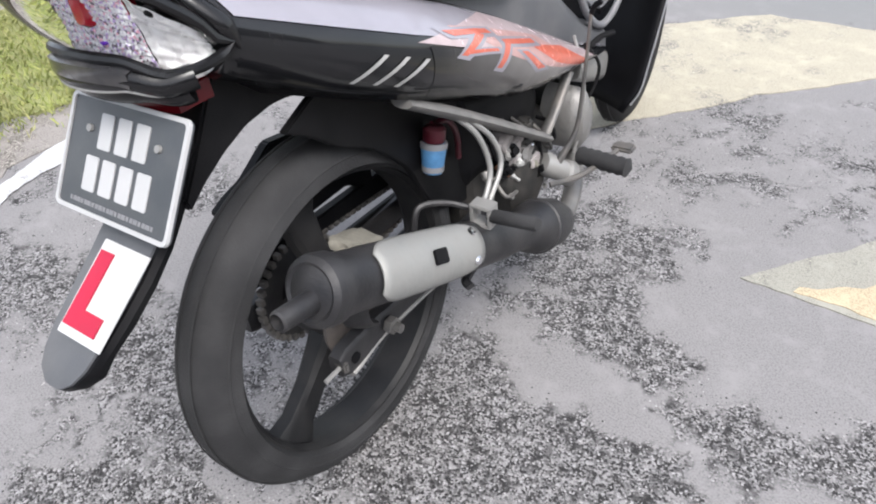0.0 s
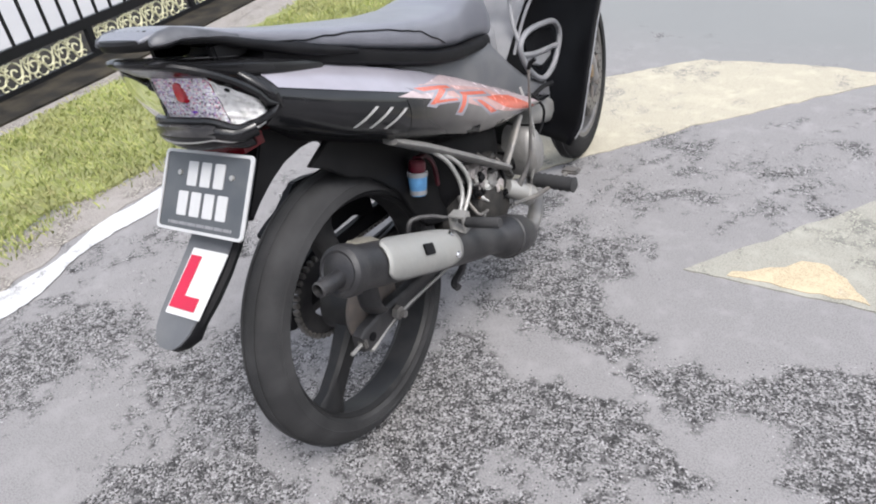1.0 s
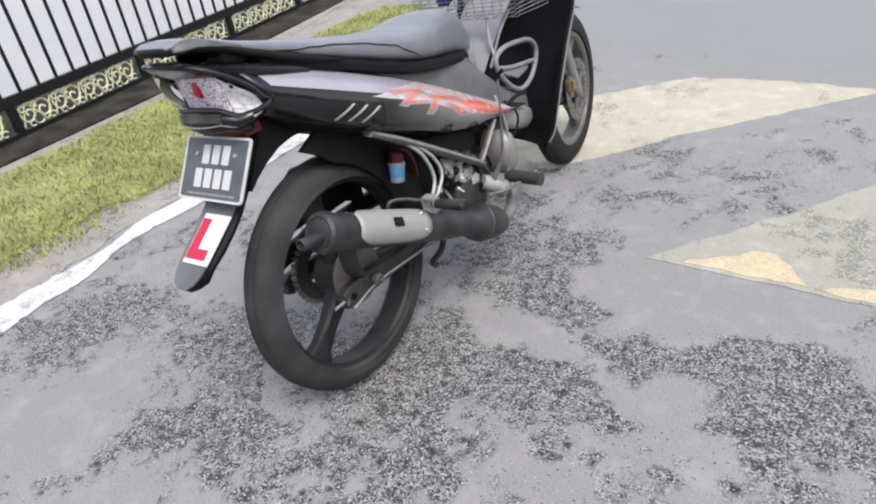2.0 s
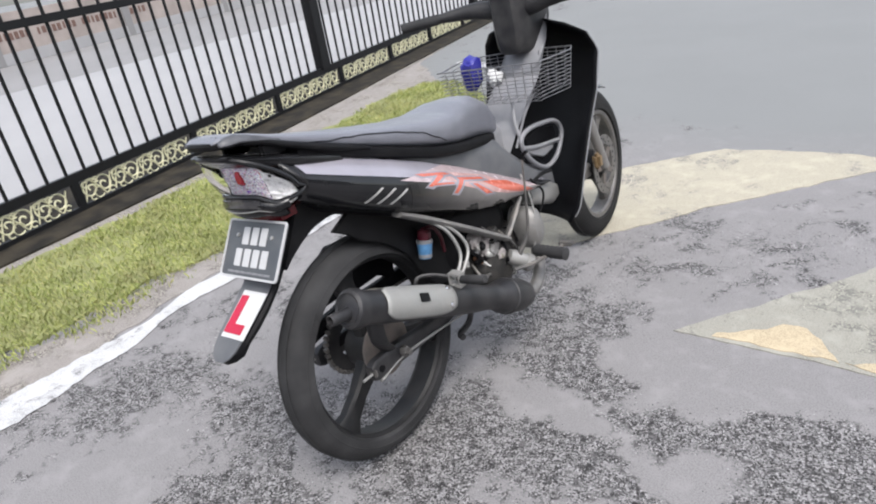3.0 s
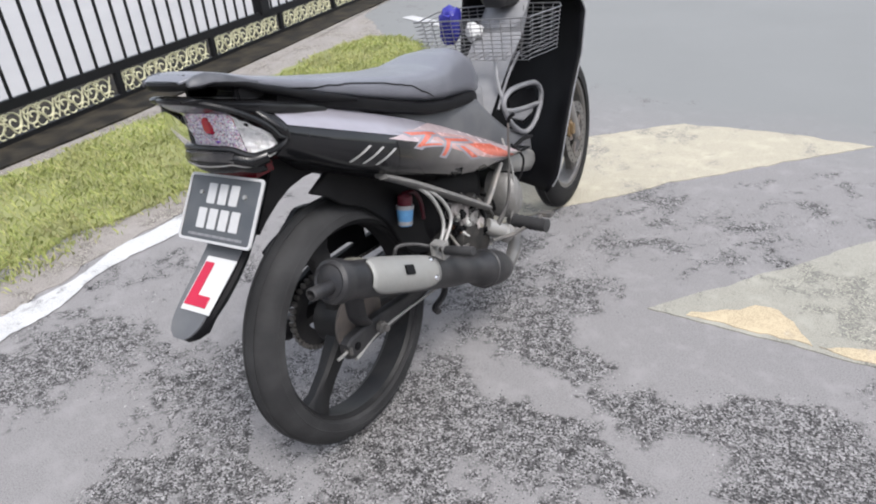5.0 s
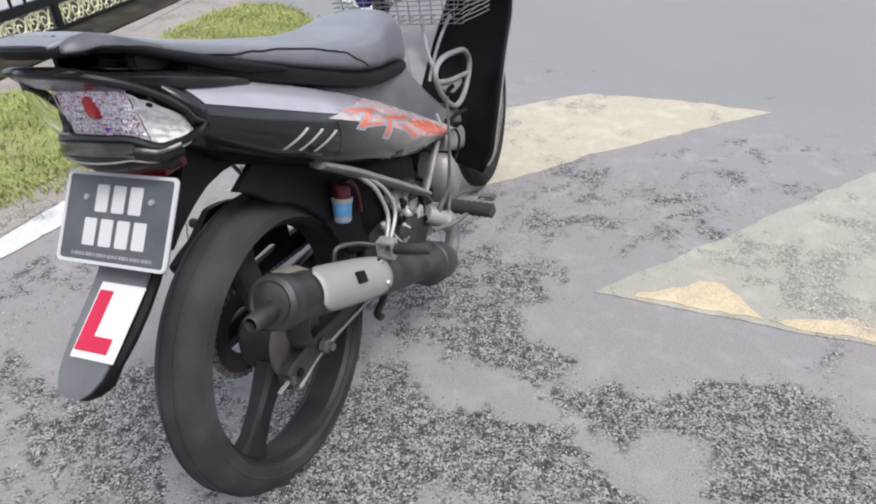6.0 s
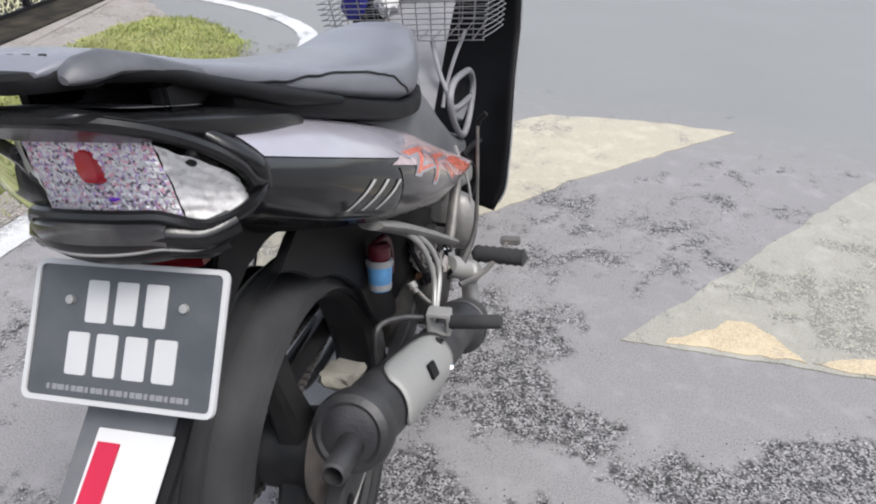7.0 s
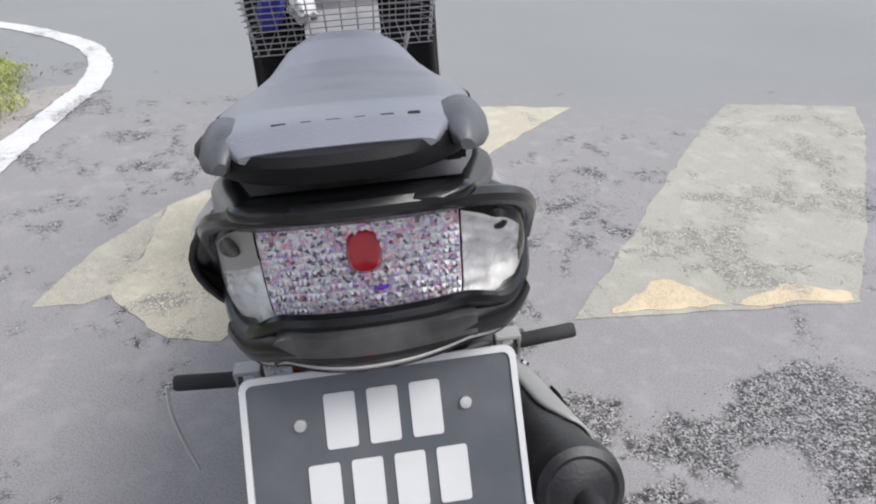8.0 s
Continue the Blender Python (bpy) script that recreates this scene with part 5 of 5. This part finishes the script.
engine = part("engine", loft([oval(y, zt, zb, hw, 0.45, 0.5) for y, zt, zb, hw in ((0.26, 0.36, 0.26, 0.06), (0.28, 0.385, 0.225, 0.08), (0.38, 0.39, 0.21, 0.09), (0.5, 0.38, 0.205, 0.09), (0.58, 0.36, 0.215, 0.08), (0.6, 0.34, 0.23, 0.06))]), ENGINE, bike, "sooty cast alloy engine")
part("clutch_cover", lathe([(0, 0.032), (0.05, 0.03), (0.075, 0.02), (0.085, 0.0), (0.085, -0.04)], 40, m=pose(0.095, 0.42, 0.285)), ENGINE, engine)
part("cylinder", lathe([(0.045, 0.0)] + [(0.062 if i % 2 else 0.05, 0.01 + i * 0.008) for i in range(14)] + [(0.05, 0.13), (0.0, 0.16)], 28, m=along((0.0, 0.59, 0.30), (0, 0.8, 0.34))), ENGINE, engine)
part("head_cover", lathe([(0, 0.03), (0.025, 0.028), (0.038, 0.015), (0.042, 0.0), (0.042, -0.06)], 28, m=pose(0.128, 0.60, 0.33) @ Matrix.Diagonal((1, 0.95, 1.6, 1))), ALLOY, engine, "oval silver cover")
for i in range(8):
    a = 2 * math.pi * i / 8
    part("cover_bolt", lathe([(0, 0.008), (0.006, 0.007), (0.006, 0)], 6, m=pose(0.118, 0.42 + 0.08 * math.cos(a), 0.295 + 0.08 * math.sin(a))), SILVER, engine, smooth=False)
part("carburettor", lathe([(0, 0), (0.022, 0.0), (0.024, 0.03), (0.018, 0.034), (0.018, 0.06), (0.026, 0.062), (0.026, 0.085), (0, 0.09)], 20, m=along((0.075, 0.36, 0.42), (0.09, 0.42, 0.32))), ALLOY, bike, "bright alloy carburettor")
part("air_box", loft([oval(y, zt, zb, hw, 0.45, 0.5) for y, zt, zb, hw in ((0.24, 0.50, 0.36, 0.06), (0.27, 0.53, 0.33, 0.085), (0.40, 0.50, 0.32, 0.09), (0.5, 0.46, 0.33, 0.085), (0.56, 0.42, 0.34, 0.06))]), PLASTIC, bike, "black plastic box behind the engine")
for i, (y, z, r_, l_, mt) in enumerate(((0.33, 0.40, 0.014, 0.022, ALLOY), (0.365, 0.375, 0.011, 0.028, SILVER), (0.39, 0.345, 0.016, 0.02, ALLOY), (0.345, 0.35, 0.009, 0.03, RUST), (0.42, 0.385, 0.01, 0.02, SILVER), (0.30, 0.36, 0.009, 0.02, ALLOY), (0.44, 0.33, 0.012, 0.03, ALLOY))):
    part("fitting", lathe([(0, 0), (r_, 0.0), (r_, l_ * 0.6), (r_ * 0.7, l_ * 0.65), (r_ * 0.6, l_), (0, l_)], 10 if i % 2 else 6, m=pose(0.092, y, z, 0, -20 + 13 * i, 20 - 11 * i)), mt, engine)
random.seed(31)
for i in range(34):
    f, g = random.random(), random.random()
    y, z = 0.335 + 0.16 * f, 0.405 - 0.13 * f * 0.75 - 0.07 * g
    r_, l_ = random.uniform(0.005, 0.014), random.uniform(0.012, 0.034)
    part("fitting", lathe([(0, 0), (r_, 0.0), (r_, l_ * 0.5), (r_ * 0.6, l_ * 0.55), (r_ * 0.55, l_), (0, l_)], random.choice((6, 8, 12)), m=pose(random.uniform(0.09, 0.112), y, z, random.uniform(-40, 40), random.uniform(-50, 50), random.uniform(-60, 60))),
         random.choice((SILVER, STICKER, CHROME, PLASTIC, PLASTIC, GRIME, RUST, SILVER)), engine)
for i, (x_, y_, z_, a_, b_, c_, mt) in enumerate(((0.104, 0.335, 0.405, 0.016, 0.026, 0.02, CRUST), (0.108, 0.365, 0.375, 0.014, 0.02, 0.028, CRUST), (0.11, 0.4, 0.352, 0.016, 0.024, 0.02, ALLOY), (0.1, 0.43, 0.38, 0.014, 0.022, 0.022, ENGINE), (0.112, 0.385, 0.395, 0.01, 0.014, 0.012, CRUST), (0.115, 0.425, 0.325, 0.014, 0.02, 0.014, CRUST))):
    lump = bmesh.new()
    bmesh.ops.create_icosphere(lump, subdivisions=3, radius=1)
    for v in lump.verts:
        n_ = 1 + 0.35 * noise.noise(v.co * 2.4 + Vector((i * 3.1, 0, 0))) + 0.15 * noise.noise(v.co * 6.0)
        d_ = Vector([math.copysign(abs(q) ** 0.6, q) for q in v.co])
        v.co = Vector((x_ + d_.x * a_ * n_, y_ + d_.y * b_ * n_, z_ + d_.z * c_ * n_))
    part("casting", lump, mt, engine, "crusted pale alloy casting" if mt is CRUST else "")
for i in range(7):
    y0, z0 = random.uniform(0.32, 0.52), random.uniform(0.33, 0.42)
    part("hose", tube([(0.085, y0, z0), (0.118, y0 + random.uniform(-0.01, 0.03), z0 - random.uniform(0, 0.03)), (0.12, y0 + random.uniform(0.0, 0.05), z0 - random.uniform(0.03, 0.07)), (0.09, y0 + random.uniform(0.02, 0.07), z0 - random.uniform(0.05, 0.1))], random.uniform(0.003, 0.005), n=7), PLASTIC if i % 3 else HUBGREY, engine)
part("cable", tube([(0.12, 0.60, 0.50), (0.145, 0.595, 0.42), (0.15, 0.585, 0.33), (0.14, 0.57, 0.27)], 0.003, n=7), SILVER, bike)
part("cable", tube([(0.125, 0.64, 0.47), (0.15, 0.66, 0.42), (0.14, 0.63, 0.36), (0.12, 0.58, 0.35)], 0.0035, n=7), PLASTIC, bike)
part("front_knuckle", loft([oval(y, zt, zb, hw, 0.6, 0.6, cx=0.07) for y, zt, zb, hw in ((0.66, 0.43, 0.38, 0.04), (0.70, 0.44, 0.36, 0.055), (0.78, 0.41, 0.33, 0.05), (0.84, 0.38, 0.33, 0.03))]), SILVER, bike, "scuffed silver lower front panel")
part("fuel_hose", tube([(0.08, 0.33, 0.45), (0.105, 0.31, 0.40), (0.11, 0.34, 0.36), (0.1, 0.4, 0.36)], 0.005, n=7), PLASTIC, bike)
part("kick_boss", lathe([(0, -0.01), (0.02, -0.008), (0.023, 0.01), (0.02, 0.05), (0.026, 0.054), (0.026, 0.07), (0, 0.075)], 20, m=along((0.13, 0.46, 0.30), (0.19, 0.55, 0.22))), SILVER, bike, "polished kick starter boss")
kick = part("kick_lever", tube([(0.15, 0.475, 0.30), (0.172, 0.503, 0.36), (0.178, 0.515, 0.45), (0.18, 0.53, 0.575)], [0.008, 0.005, 0.0036, 0.003], n=10), HUBGREY, bike, "upright steel kick lever")
part("kick_pad", tube([(0.18, 0.53, 0.57), (0.184, 0.531, 0.582), (0.196, 0.533, 0.592)], 0.005, n=8), PLASTIC, kick)
part("brake_pedal", tube([(0.15, 0.44, 0.27), (0.19, 0.49, 0.272), (0.21, 0.55, 0.276), (0.222, 0.60, 0.278)], 0.0055, n=8), HUBGREY, bike)
part("pedal_pad", box((0.23, 0.612, 0.28), (0.045, 0.03, 0.011), 0.004), HUBGREY, bike)
CAN = pose(0.09, 0.158, 0.468, -14, 0, 0) @ Matrix.Diagonal((1.28, 1.28, 1.25, 1))
tank = part("reservoir", lathe([(0, -0.021), (0.0115, -0.0205), (0.0128, -0.017), (0.0155, 0.014), (0.0145, 0.017), (0, 0.0175)], 24, axis="Z", m=CAN), BLUE, bike, "blue labelled brake fluid reservoir")
part("label_band", lathe([(0.0128, -0.018), (0.0133, -0.018), (0.0139, -0.011), (0.0134, -0.011)], 24, axis="Z", closed=True, m=CAN), GREYPL, tank)
part("rim", lathe([(0.0145, 0.011), (0.0162, 0.011), (0.0164, 0.018), (0.014, 0.0185)], 24, axis="Z", closed=True, m=CAN), GREYPL, tank)
part("cap", lathe([(0, 0.018), (0.012, 0.018), (0.0135, 0.022), (0.0135, 0.034), (0.010, 0.038), (0, 0.0385)], 20, axis="Z", m=CAN), MAROON, tank, "dark red cap")
part("red_hose", tube([(0.085, 0.17, 0.515), (0.088, 0.205, 0.505), (0.086, 0.23, 0.47), (0.08, 0.24, 0.42)], 0.005, n=8), MAROON, bike, "dark red rubber hose")
for s in (1, -1):
    part("stand_leg", tube([(s * 0.06, 0.33, 0.23), (s * 0.085, 0.27, 0.19), (s * 0.095, 0.21, 0.185), (s * 0.11, 0.2, 0.18)], 0.009, n=8), MATTE, bike)
part("side_stand", tube([(-0.10, 0.48, 0.22), (-0.17, 0.46, 0.12), (-0.235, 0.44, 0.022)], 0.01, n=8), MATTE, bike, "black side stand")

part("stay_hoop", tube([(0.1, 0.068, 0.352), (0.1, 0.084, 0.408), (0.106, 0.1, 0.419), (0.128, 0.128, 0.412), (0.155, 0.145, 0.402)], 0.005, n=8), MATTE, bike, "bent dark steel stay over the exhaust")
part("swingarm_hole", lathe([(0.0, 0.0), (0.009, 0.0), (0.009, 0.004), (0.0, 0.004)], 14, m=along((0.105, -0.101, AXLE - 0.0135), (0.2, -0.101, AXLE - 0.0135))), SHIELDB, bike, "dark round hole in the swingarm end")

# leg shield, seen from the rider's side
SHIELD = [(0.27, 0.17, 0.77, 0.84), (0.32, 0.198, 0.79, 0.88), (0.43, 0.205, 0.84, 0.95), (0.55, 0.205, 0.92, 1.02), (0.64, 0.21, 0.98, 1.07), (0.76, 0.212, 1.02, 1.10), (0.82, 0.19, 1.0, 1.09), (0.86, 0.14, 0.96, 1.06), (0.88, 0.08, 0.95, 1.03)]
rows = []
for z in steps(0.27, 0.88, 30):
    w, ye, yc = table(SHIELD, z)
    rows.append([(w * f, yc + (ye - yc) * abs(f) ** 1.7, z) for f in steps(-1, 1, 24)])
leg = part("leg_shield", loft(rows, ring_closed=False), SHIELDB, bike, "black leg shield")
leg.modifiers.new("thickness", "SOLIDIFY").thickness = 0.008
col = part("inner_cover", loft([[(x * hw, y + dy * 0.05, z + dy * 0.05) for x, dy in ((-1, 0.6), (-0.9, -0.5), (-0.6, -1), (0.6, -1), (0.9, -0.5), (1, 0.6))] for y, z, hw in ((0.60, 0.50, 0.066), (0.66, 0.56, 0.07), (0.74, 0.63, 0.074), (0.84, 0.70, 0.078), (0.93, 0.79, 0.07), (0.97, 0.86, 0.062))]), GREYPL, bike, "grey plastic inner cover")
part("centre_cover", loft([oval(y, zt, zb, hw, 0.5, 0.5) for y, zt, zb, hw in ((0.0, 0.785, 0.65, 0.09), (0.15, 0.745, 0.58, 0.1), (0.3, 0.695, 0.5, 0.1), (0.45, 0.66, 0.45, 0.085), (0.58, 0.625, 0.42, 0.08), (0.64, 0.56, 0.40, 0.09), (0.72, 0.49, 0.37, 0.10), (0.82, 0.45, 0.34, 0.10))]), GREYDK, bike, "grey plastic centre cover below the seat")
part("handlebar_cover", loft([oval(y, zt, zb, hw, 0.4, 0.5) for y, zt, zb, hw in ((0.84, 1.02, 0.82, 0.035), (0.855, 1.03, 0.80, 0.048), (0.92, 1.03, 0.79, 0.055), (1.0, 1.0, 0.82, 0.06), (1.04, 0.96, 0.86, 0.05))]), DARKGREY, bike, "dark grey handlebar cover")
STEER = Matrix.Translation((0, 0.93, 0)) @ pose(0, 0, 0, 0, 0, 9) @ Matrix.Translation((0, -0.93, 0))
for s in (1, -1):
    part("handlebar", tube([STEER @ Vector(p) for p in ((s * 0.04, 0.915, 0.93), (s * 0.13, 0.895, 0.945), (s * 0.24, 0.85, 0.945))], [0.032, 0.026, 0.014], n=12), DARKGREY, bike, "dark grey handlebar cover arm")
    part("grip", tube([STEER @ Vector(p) for p in ((s * 0.235, 0.852, 0.945), (s * 0.35, 0.80, 0.94))], 0.0165, n=12, k=1), RUBBER, bike, "black rubber grip")
    part("fork_leg", tube([(s * 0.065, WB - 0.02, 0.281), (s * 0.06, WB - 0.14, 0.6), (s * 0.055, WB - 0.2, 0.76)], [0.019, 0.017, 0.013], n=14), ALLOY, bike, "grey fork leg")
part("caliper", box((0.07, WB - 0.085, 0.325), (0.032, 0.042, 0.06), 0.012), BRASS, bike, "brownish gold brake caliper")
fg = []
for a in range(70, 172, 6):
    c, sn = math.cos(radians(a)), math.sin(radians(a))
    fg.append([(x, WB + (0.312 - abs(x) * 0.45) * c, 0.281 + (0.312 - abs(x) * 0.45) * sn) for x in (-0.05, -0.035, 0, 0.035, 0.05)])
mud = part("front_mudguard", loft(fg, ring_closed=False), GLOSS, bike, "glossy black front mudguard")
mud.modifiers.new("thickness", "SOLIDIFY").thickness = 0.004

part("brake_cable", tube([(0.05, 0.93, 0.90), (0.075, 0.95, 0.93), (0.11, 0.98, 0.955), (0.14, 0.99, 1.0)], 0.0035, n=6), PLASTIC, bike)
edge_ = []
for z in steps(0.29, 0.82, 24):
    w, ye, yc = table(SHIELD, z)
    edge_.append((w + 0.001, ye - 0.003, z))
# pale tube stands for the highlight along the shield's rim
part("edge_highlight", tube(edge_, 0.0022, n=6, k=2), GREYPL, leg, "thin pale line painted as the edge's highlight")
part("basket_stay", tube([(0.055, 0.725, 0.68), (0.075, 0.69, 0.625), (0.098, 0.672, 0.575)], 0.005, n=8), GREYPL, bike, "grey basket stay")
part("basket_stay", tube([(0.125, 0.735, 0.70), (0.105, 0.705, 0.65), (0.09, 0.685, 0.60), (0.085, 0.66, 0.56)], 0.004, n=8), GREYPL, bike, "grey basket stay")
part("lower_inner_panel", loft([oval(y, zt, zb, hw, 0.4, 0.5, 24, cx=-0.005) for y, zt, zb, hw in ((0.605, 0.60, 0.53, 0.03), (0.612, 0.625, 0.52, 0.042), (0.66, 0.64, 0.53, 0.045))]), GREYPL, bike, "pale grey lower inner panel")
part("cable_clip", tube([(0.122, 0.655, 0.452), (0.138, 0.69, 0.468), (0.15, 0.725, 0.466)], 0.006, n=8), PLASTIC, bike, "black cable clip")
# guard loop behind the leg shield
loop = part("guard_loop", tube([(0.1, 0.665, 0.572), (0.1, 0.71, 0.598), (0.105, 0.80, 0.594), (0.105, 0.875, 0.576), (0.105, 0.905, 0.532), (0.1, 0.865, 0.468), (0.1, 0.785, 0.455), (0.1, 0.705, 0.505)], 0.0075, n=10, closed=True), GREYPL, bike, "grey loop-shaped guard")
part("guard_plate", slab([(0.70, 0.575), (0.79, 0.58), (0.87, 0.565), (0.885, 0.53), (0.85, 0.485), (0.79, 0.475), (0.72, 0.52)], 0.004, pose(0.094, 0, 0), 0.001), SHIELDB, loop)
part("cross_bar", tube([(0.1, 0.668, 0.555), (0.1, 0.75, 0.533), (0.1, 0.888, 0.512)], 0.007, n=8), GREYPL, loop)
part("shelf", slab([(0.675, 0.545), (0.75, 0.528), (0.85, 0.512), (0.845, 0.498), (0.78, 0.49), (0.71, 0.52)], 0.012, pose(0.096, 0, 0), 0.003), GREYPL, loop, "small grey shelf inside the loop")

part("hanging_strap", tube([(-0.283, 0.13, 0.415), (-0.287, 0.125, 0.37), (-0.284, 0.128, 0.30), (-0.279, 0.13, 0.25)], 0.0022, n=6), STICKER, bike, "thin pale strap hanging from the footpeg")
# wire basket
basket = bmesh.new()
BX, BY0, BY1, BZ0, BZ1 = 0.175, 0.70, 0.915, 0.685, 0.795


def hoop(z, f, bm, r):
    w, y0, y1 = BX * f, BY0 + (1 - f) * 0.1, BY1 - (1 - f) * 0.1
    tube([(-w, y0 + 0.02, z), (-w + 0.02, y0, z), (w - 0.02, y0, z), (w, y0 + 0.02, z), (w, y1, z), (-w, y1, z)], r, n=5, k=3, closed=True, bm=bm)


hoop(BZ1, 1.0, basket, 0.0022)
bk = part("basket", basket, WIRE, bike, "silver wire front basket")
for z in steps(BZ0, BZ1 - 0.012, 9):
    wire = bmesh.new()
    hoop(z, 0.92 + 0.08 * (z - BZ0) / (BZ1 - BZ0), wire, 0.0012)
    part("wire", wire, WIRE, bk)
for i in range(11):
    x = -0.155 + 0.31 * i / 10
    part("wire", tube([(x, BY0, BZ1), (x * 0.92, BY0 + 0.012, BZ0), (x * 0.92, BY1 - 0.012, BZ0), (x, BY1, BZ1)], 0.0012, n=5, k=1), WIRE, bk)
packet = bmesh.new()
bmesh.ops.create_icosphere(packet, subdivisions=3, radius=1)
for v in packet.verts:
    n_ = noise.noise(v.co * 2.3) * 0.35
    c_ = Vector([math.copysign(abs(a) ** 0.5, a) for a in v.co])
    v.co = Vector((c_.x * (0.026 + 0.01 * n_), c_.y * 0.03 * (1 + n_), c_.z * 0.055 * (1 + 0.5 * n_)))
tagged(part("plastic_packet", packet, BLUEBAG, at=bike.matrix_basis @ pose(-0.13, 0.81, 0.765, 20, 15, 0)), "crumpled blue plastic packet lying in the wire basket", "packet")


bag = bmesh.new()
bmesh.ops.create_icosphere(bag, subdivisions=3, radius=1)
for v in bag.verts:
    n_ = 1 + 0.45 * noise.noise(v.co * 1.9) + 0.2 * noise.noise(v.co * 5)
    v.co = Vector((v.co.x * 0.1 * n_, v.co.y * 0.13 * n_, max(-0.06, v.co.z * 0.09 * n_)))
tagged(part("plastic_bag", bag, REDBAG, at=pose(-5.0, 6.75, 0.075, 0, 0, 20)), "crumpled dark red plastic bag on the ground behind the railing", "bag")
crumple = bmesh.new()
bmesh.ops.create_icosphere(crumple, subdivisions=3, radius=1)
for v in crumple.verts:
    n_ = 1 + 0.5 * noise.noise(v.co * 2.6) + 0.25 * noise.noise(v.co * 6)
    v.co = v.co * 0.026 * n_
tagged(part("paper_scrap", crumple, WHITE, at=bike.matrix_basis @ pose(-0.075, 0.85, 0.735, 20, 15, 0)), "crumpled white paper scrap in the wire basket", "paper")


# ---- loose grit on the bare patches ----
def grit():
    rng = random.Random(9)
    V, F = [], []
    base = [(1, 0, 0), (-0.8, 0.2, 0), (0.1, 0.9, 0), (0, -1, 0.1), (0.1, 0.1, 0.75), (0, 0, -0.5)]
    face = [(0, 2, 4), (2, 1, 4), (1, 3, 4), (3, 0, 4)]
    while len(F) < 4 * 14000:
        x, y = rng.uniform(-0.9, 1.5), rng.uniform(-0.5, 2.0)
        b = bareness(x, y) + 0.16 * noise.noise(Vector((x * 3.2, y * 3.2, 0)))
        if b < rng.uniform(0.02, 0.16):
            continue
        r, a, k = rng.uniform(0.001, 0.0028), rng.uniform(0, 6.28), len(V)
        c, s = math.cos(a) * r, math.sin(a) * r
        V += [(x + c * p - s * q, y + s * p + c * q, max(-0.0005, h * r)) for p, q, h in base]
        F += [tuple(k + i for i in f) for f in face]
    me = bpy.data.meshes.new("grit")
    me.from_pydata(V, [], F)
    m, nt, b, node, link = nodes_of("grit_stone")
    geo, ramp = node("ShaderNodeNewGeometry"), node("ShaderNodeValToRGB")
    ramp.color_ramp.elements[0].color, ramp.color_ramp.elements[1].color = (0.02, 0.02, 0.021, 1), (0.36, 0.35, 0.35, 1)
    ramp.color_ramp.elements[0].position = 0.25
    link(geo.outputs["Random Per Island"], ramp.inputs["Fac"])
    link(ramp.outputs["Color"], b.inputs["Base Color"])
    b.inputs["Roughness"].default_value = 0.8
    me.materials.append(m)
    return tagged(new("grit", me), "loose dark and pale gravel chips on the asphalt", "gravel", kind="stuff")


grit()
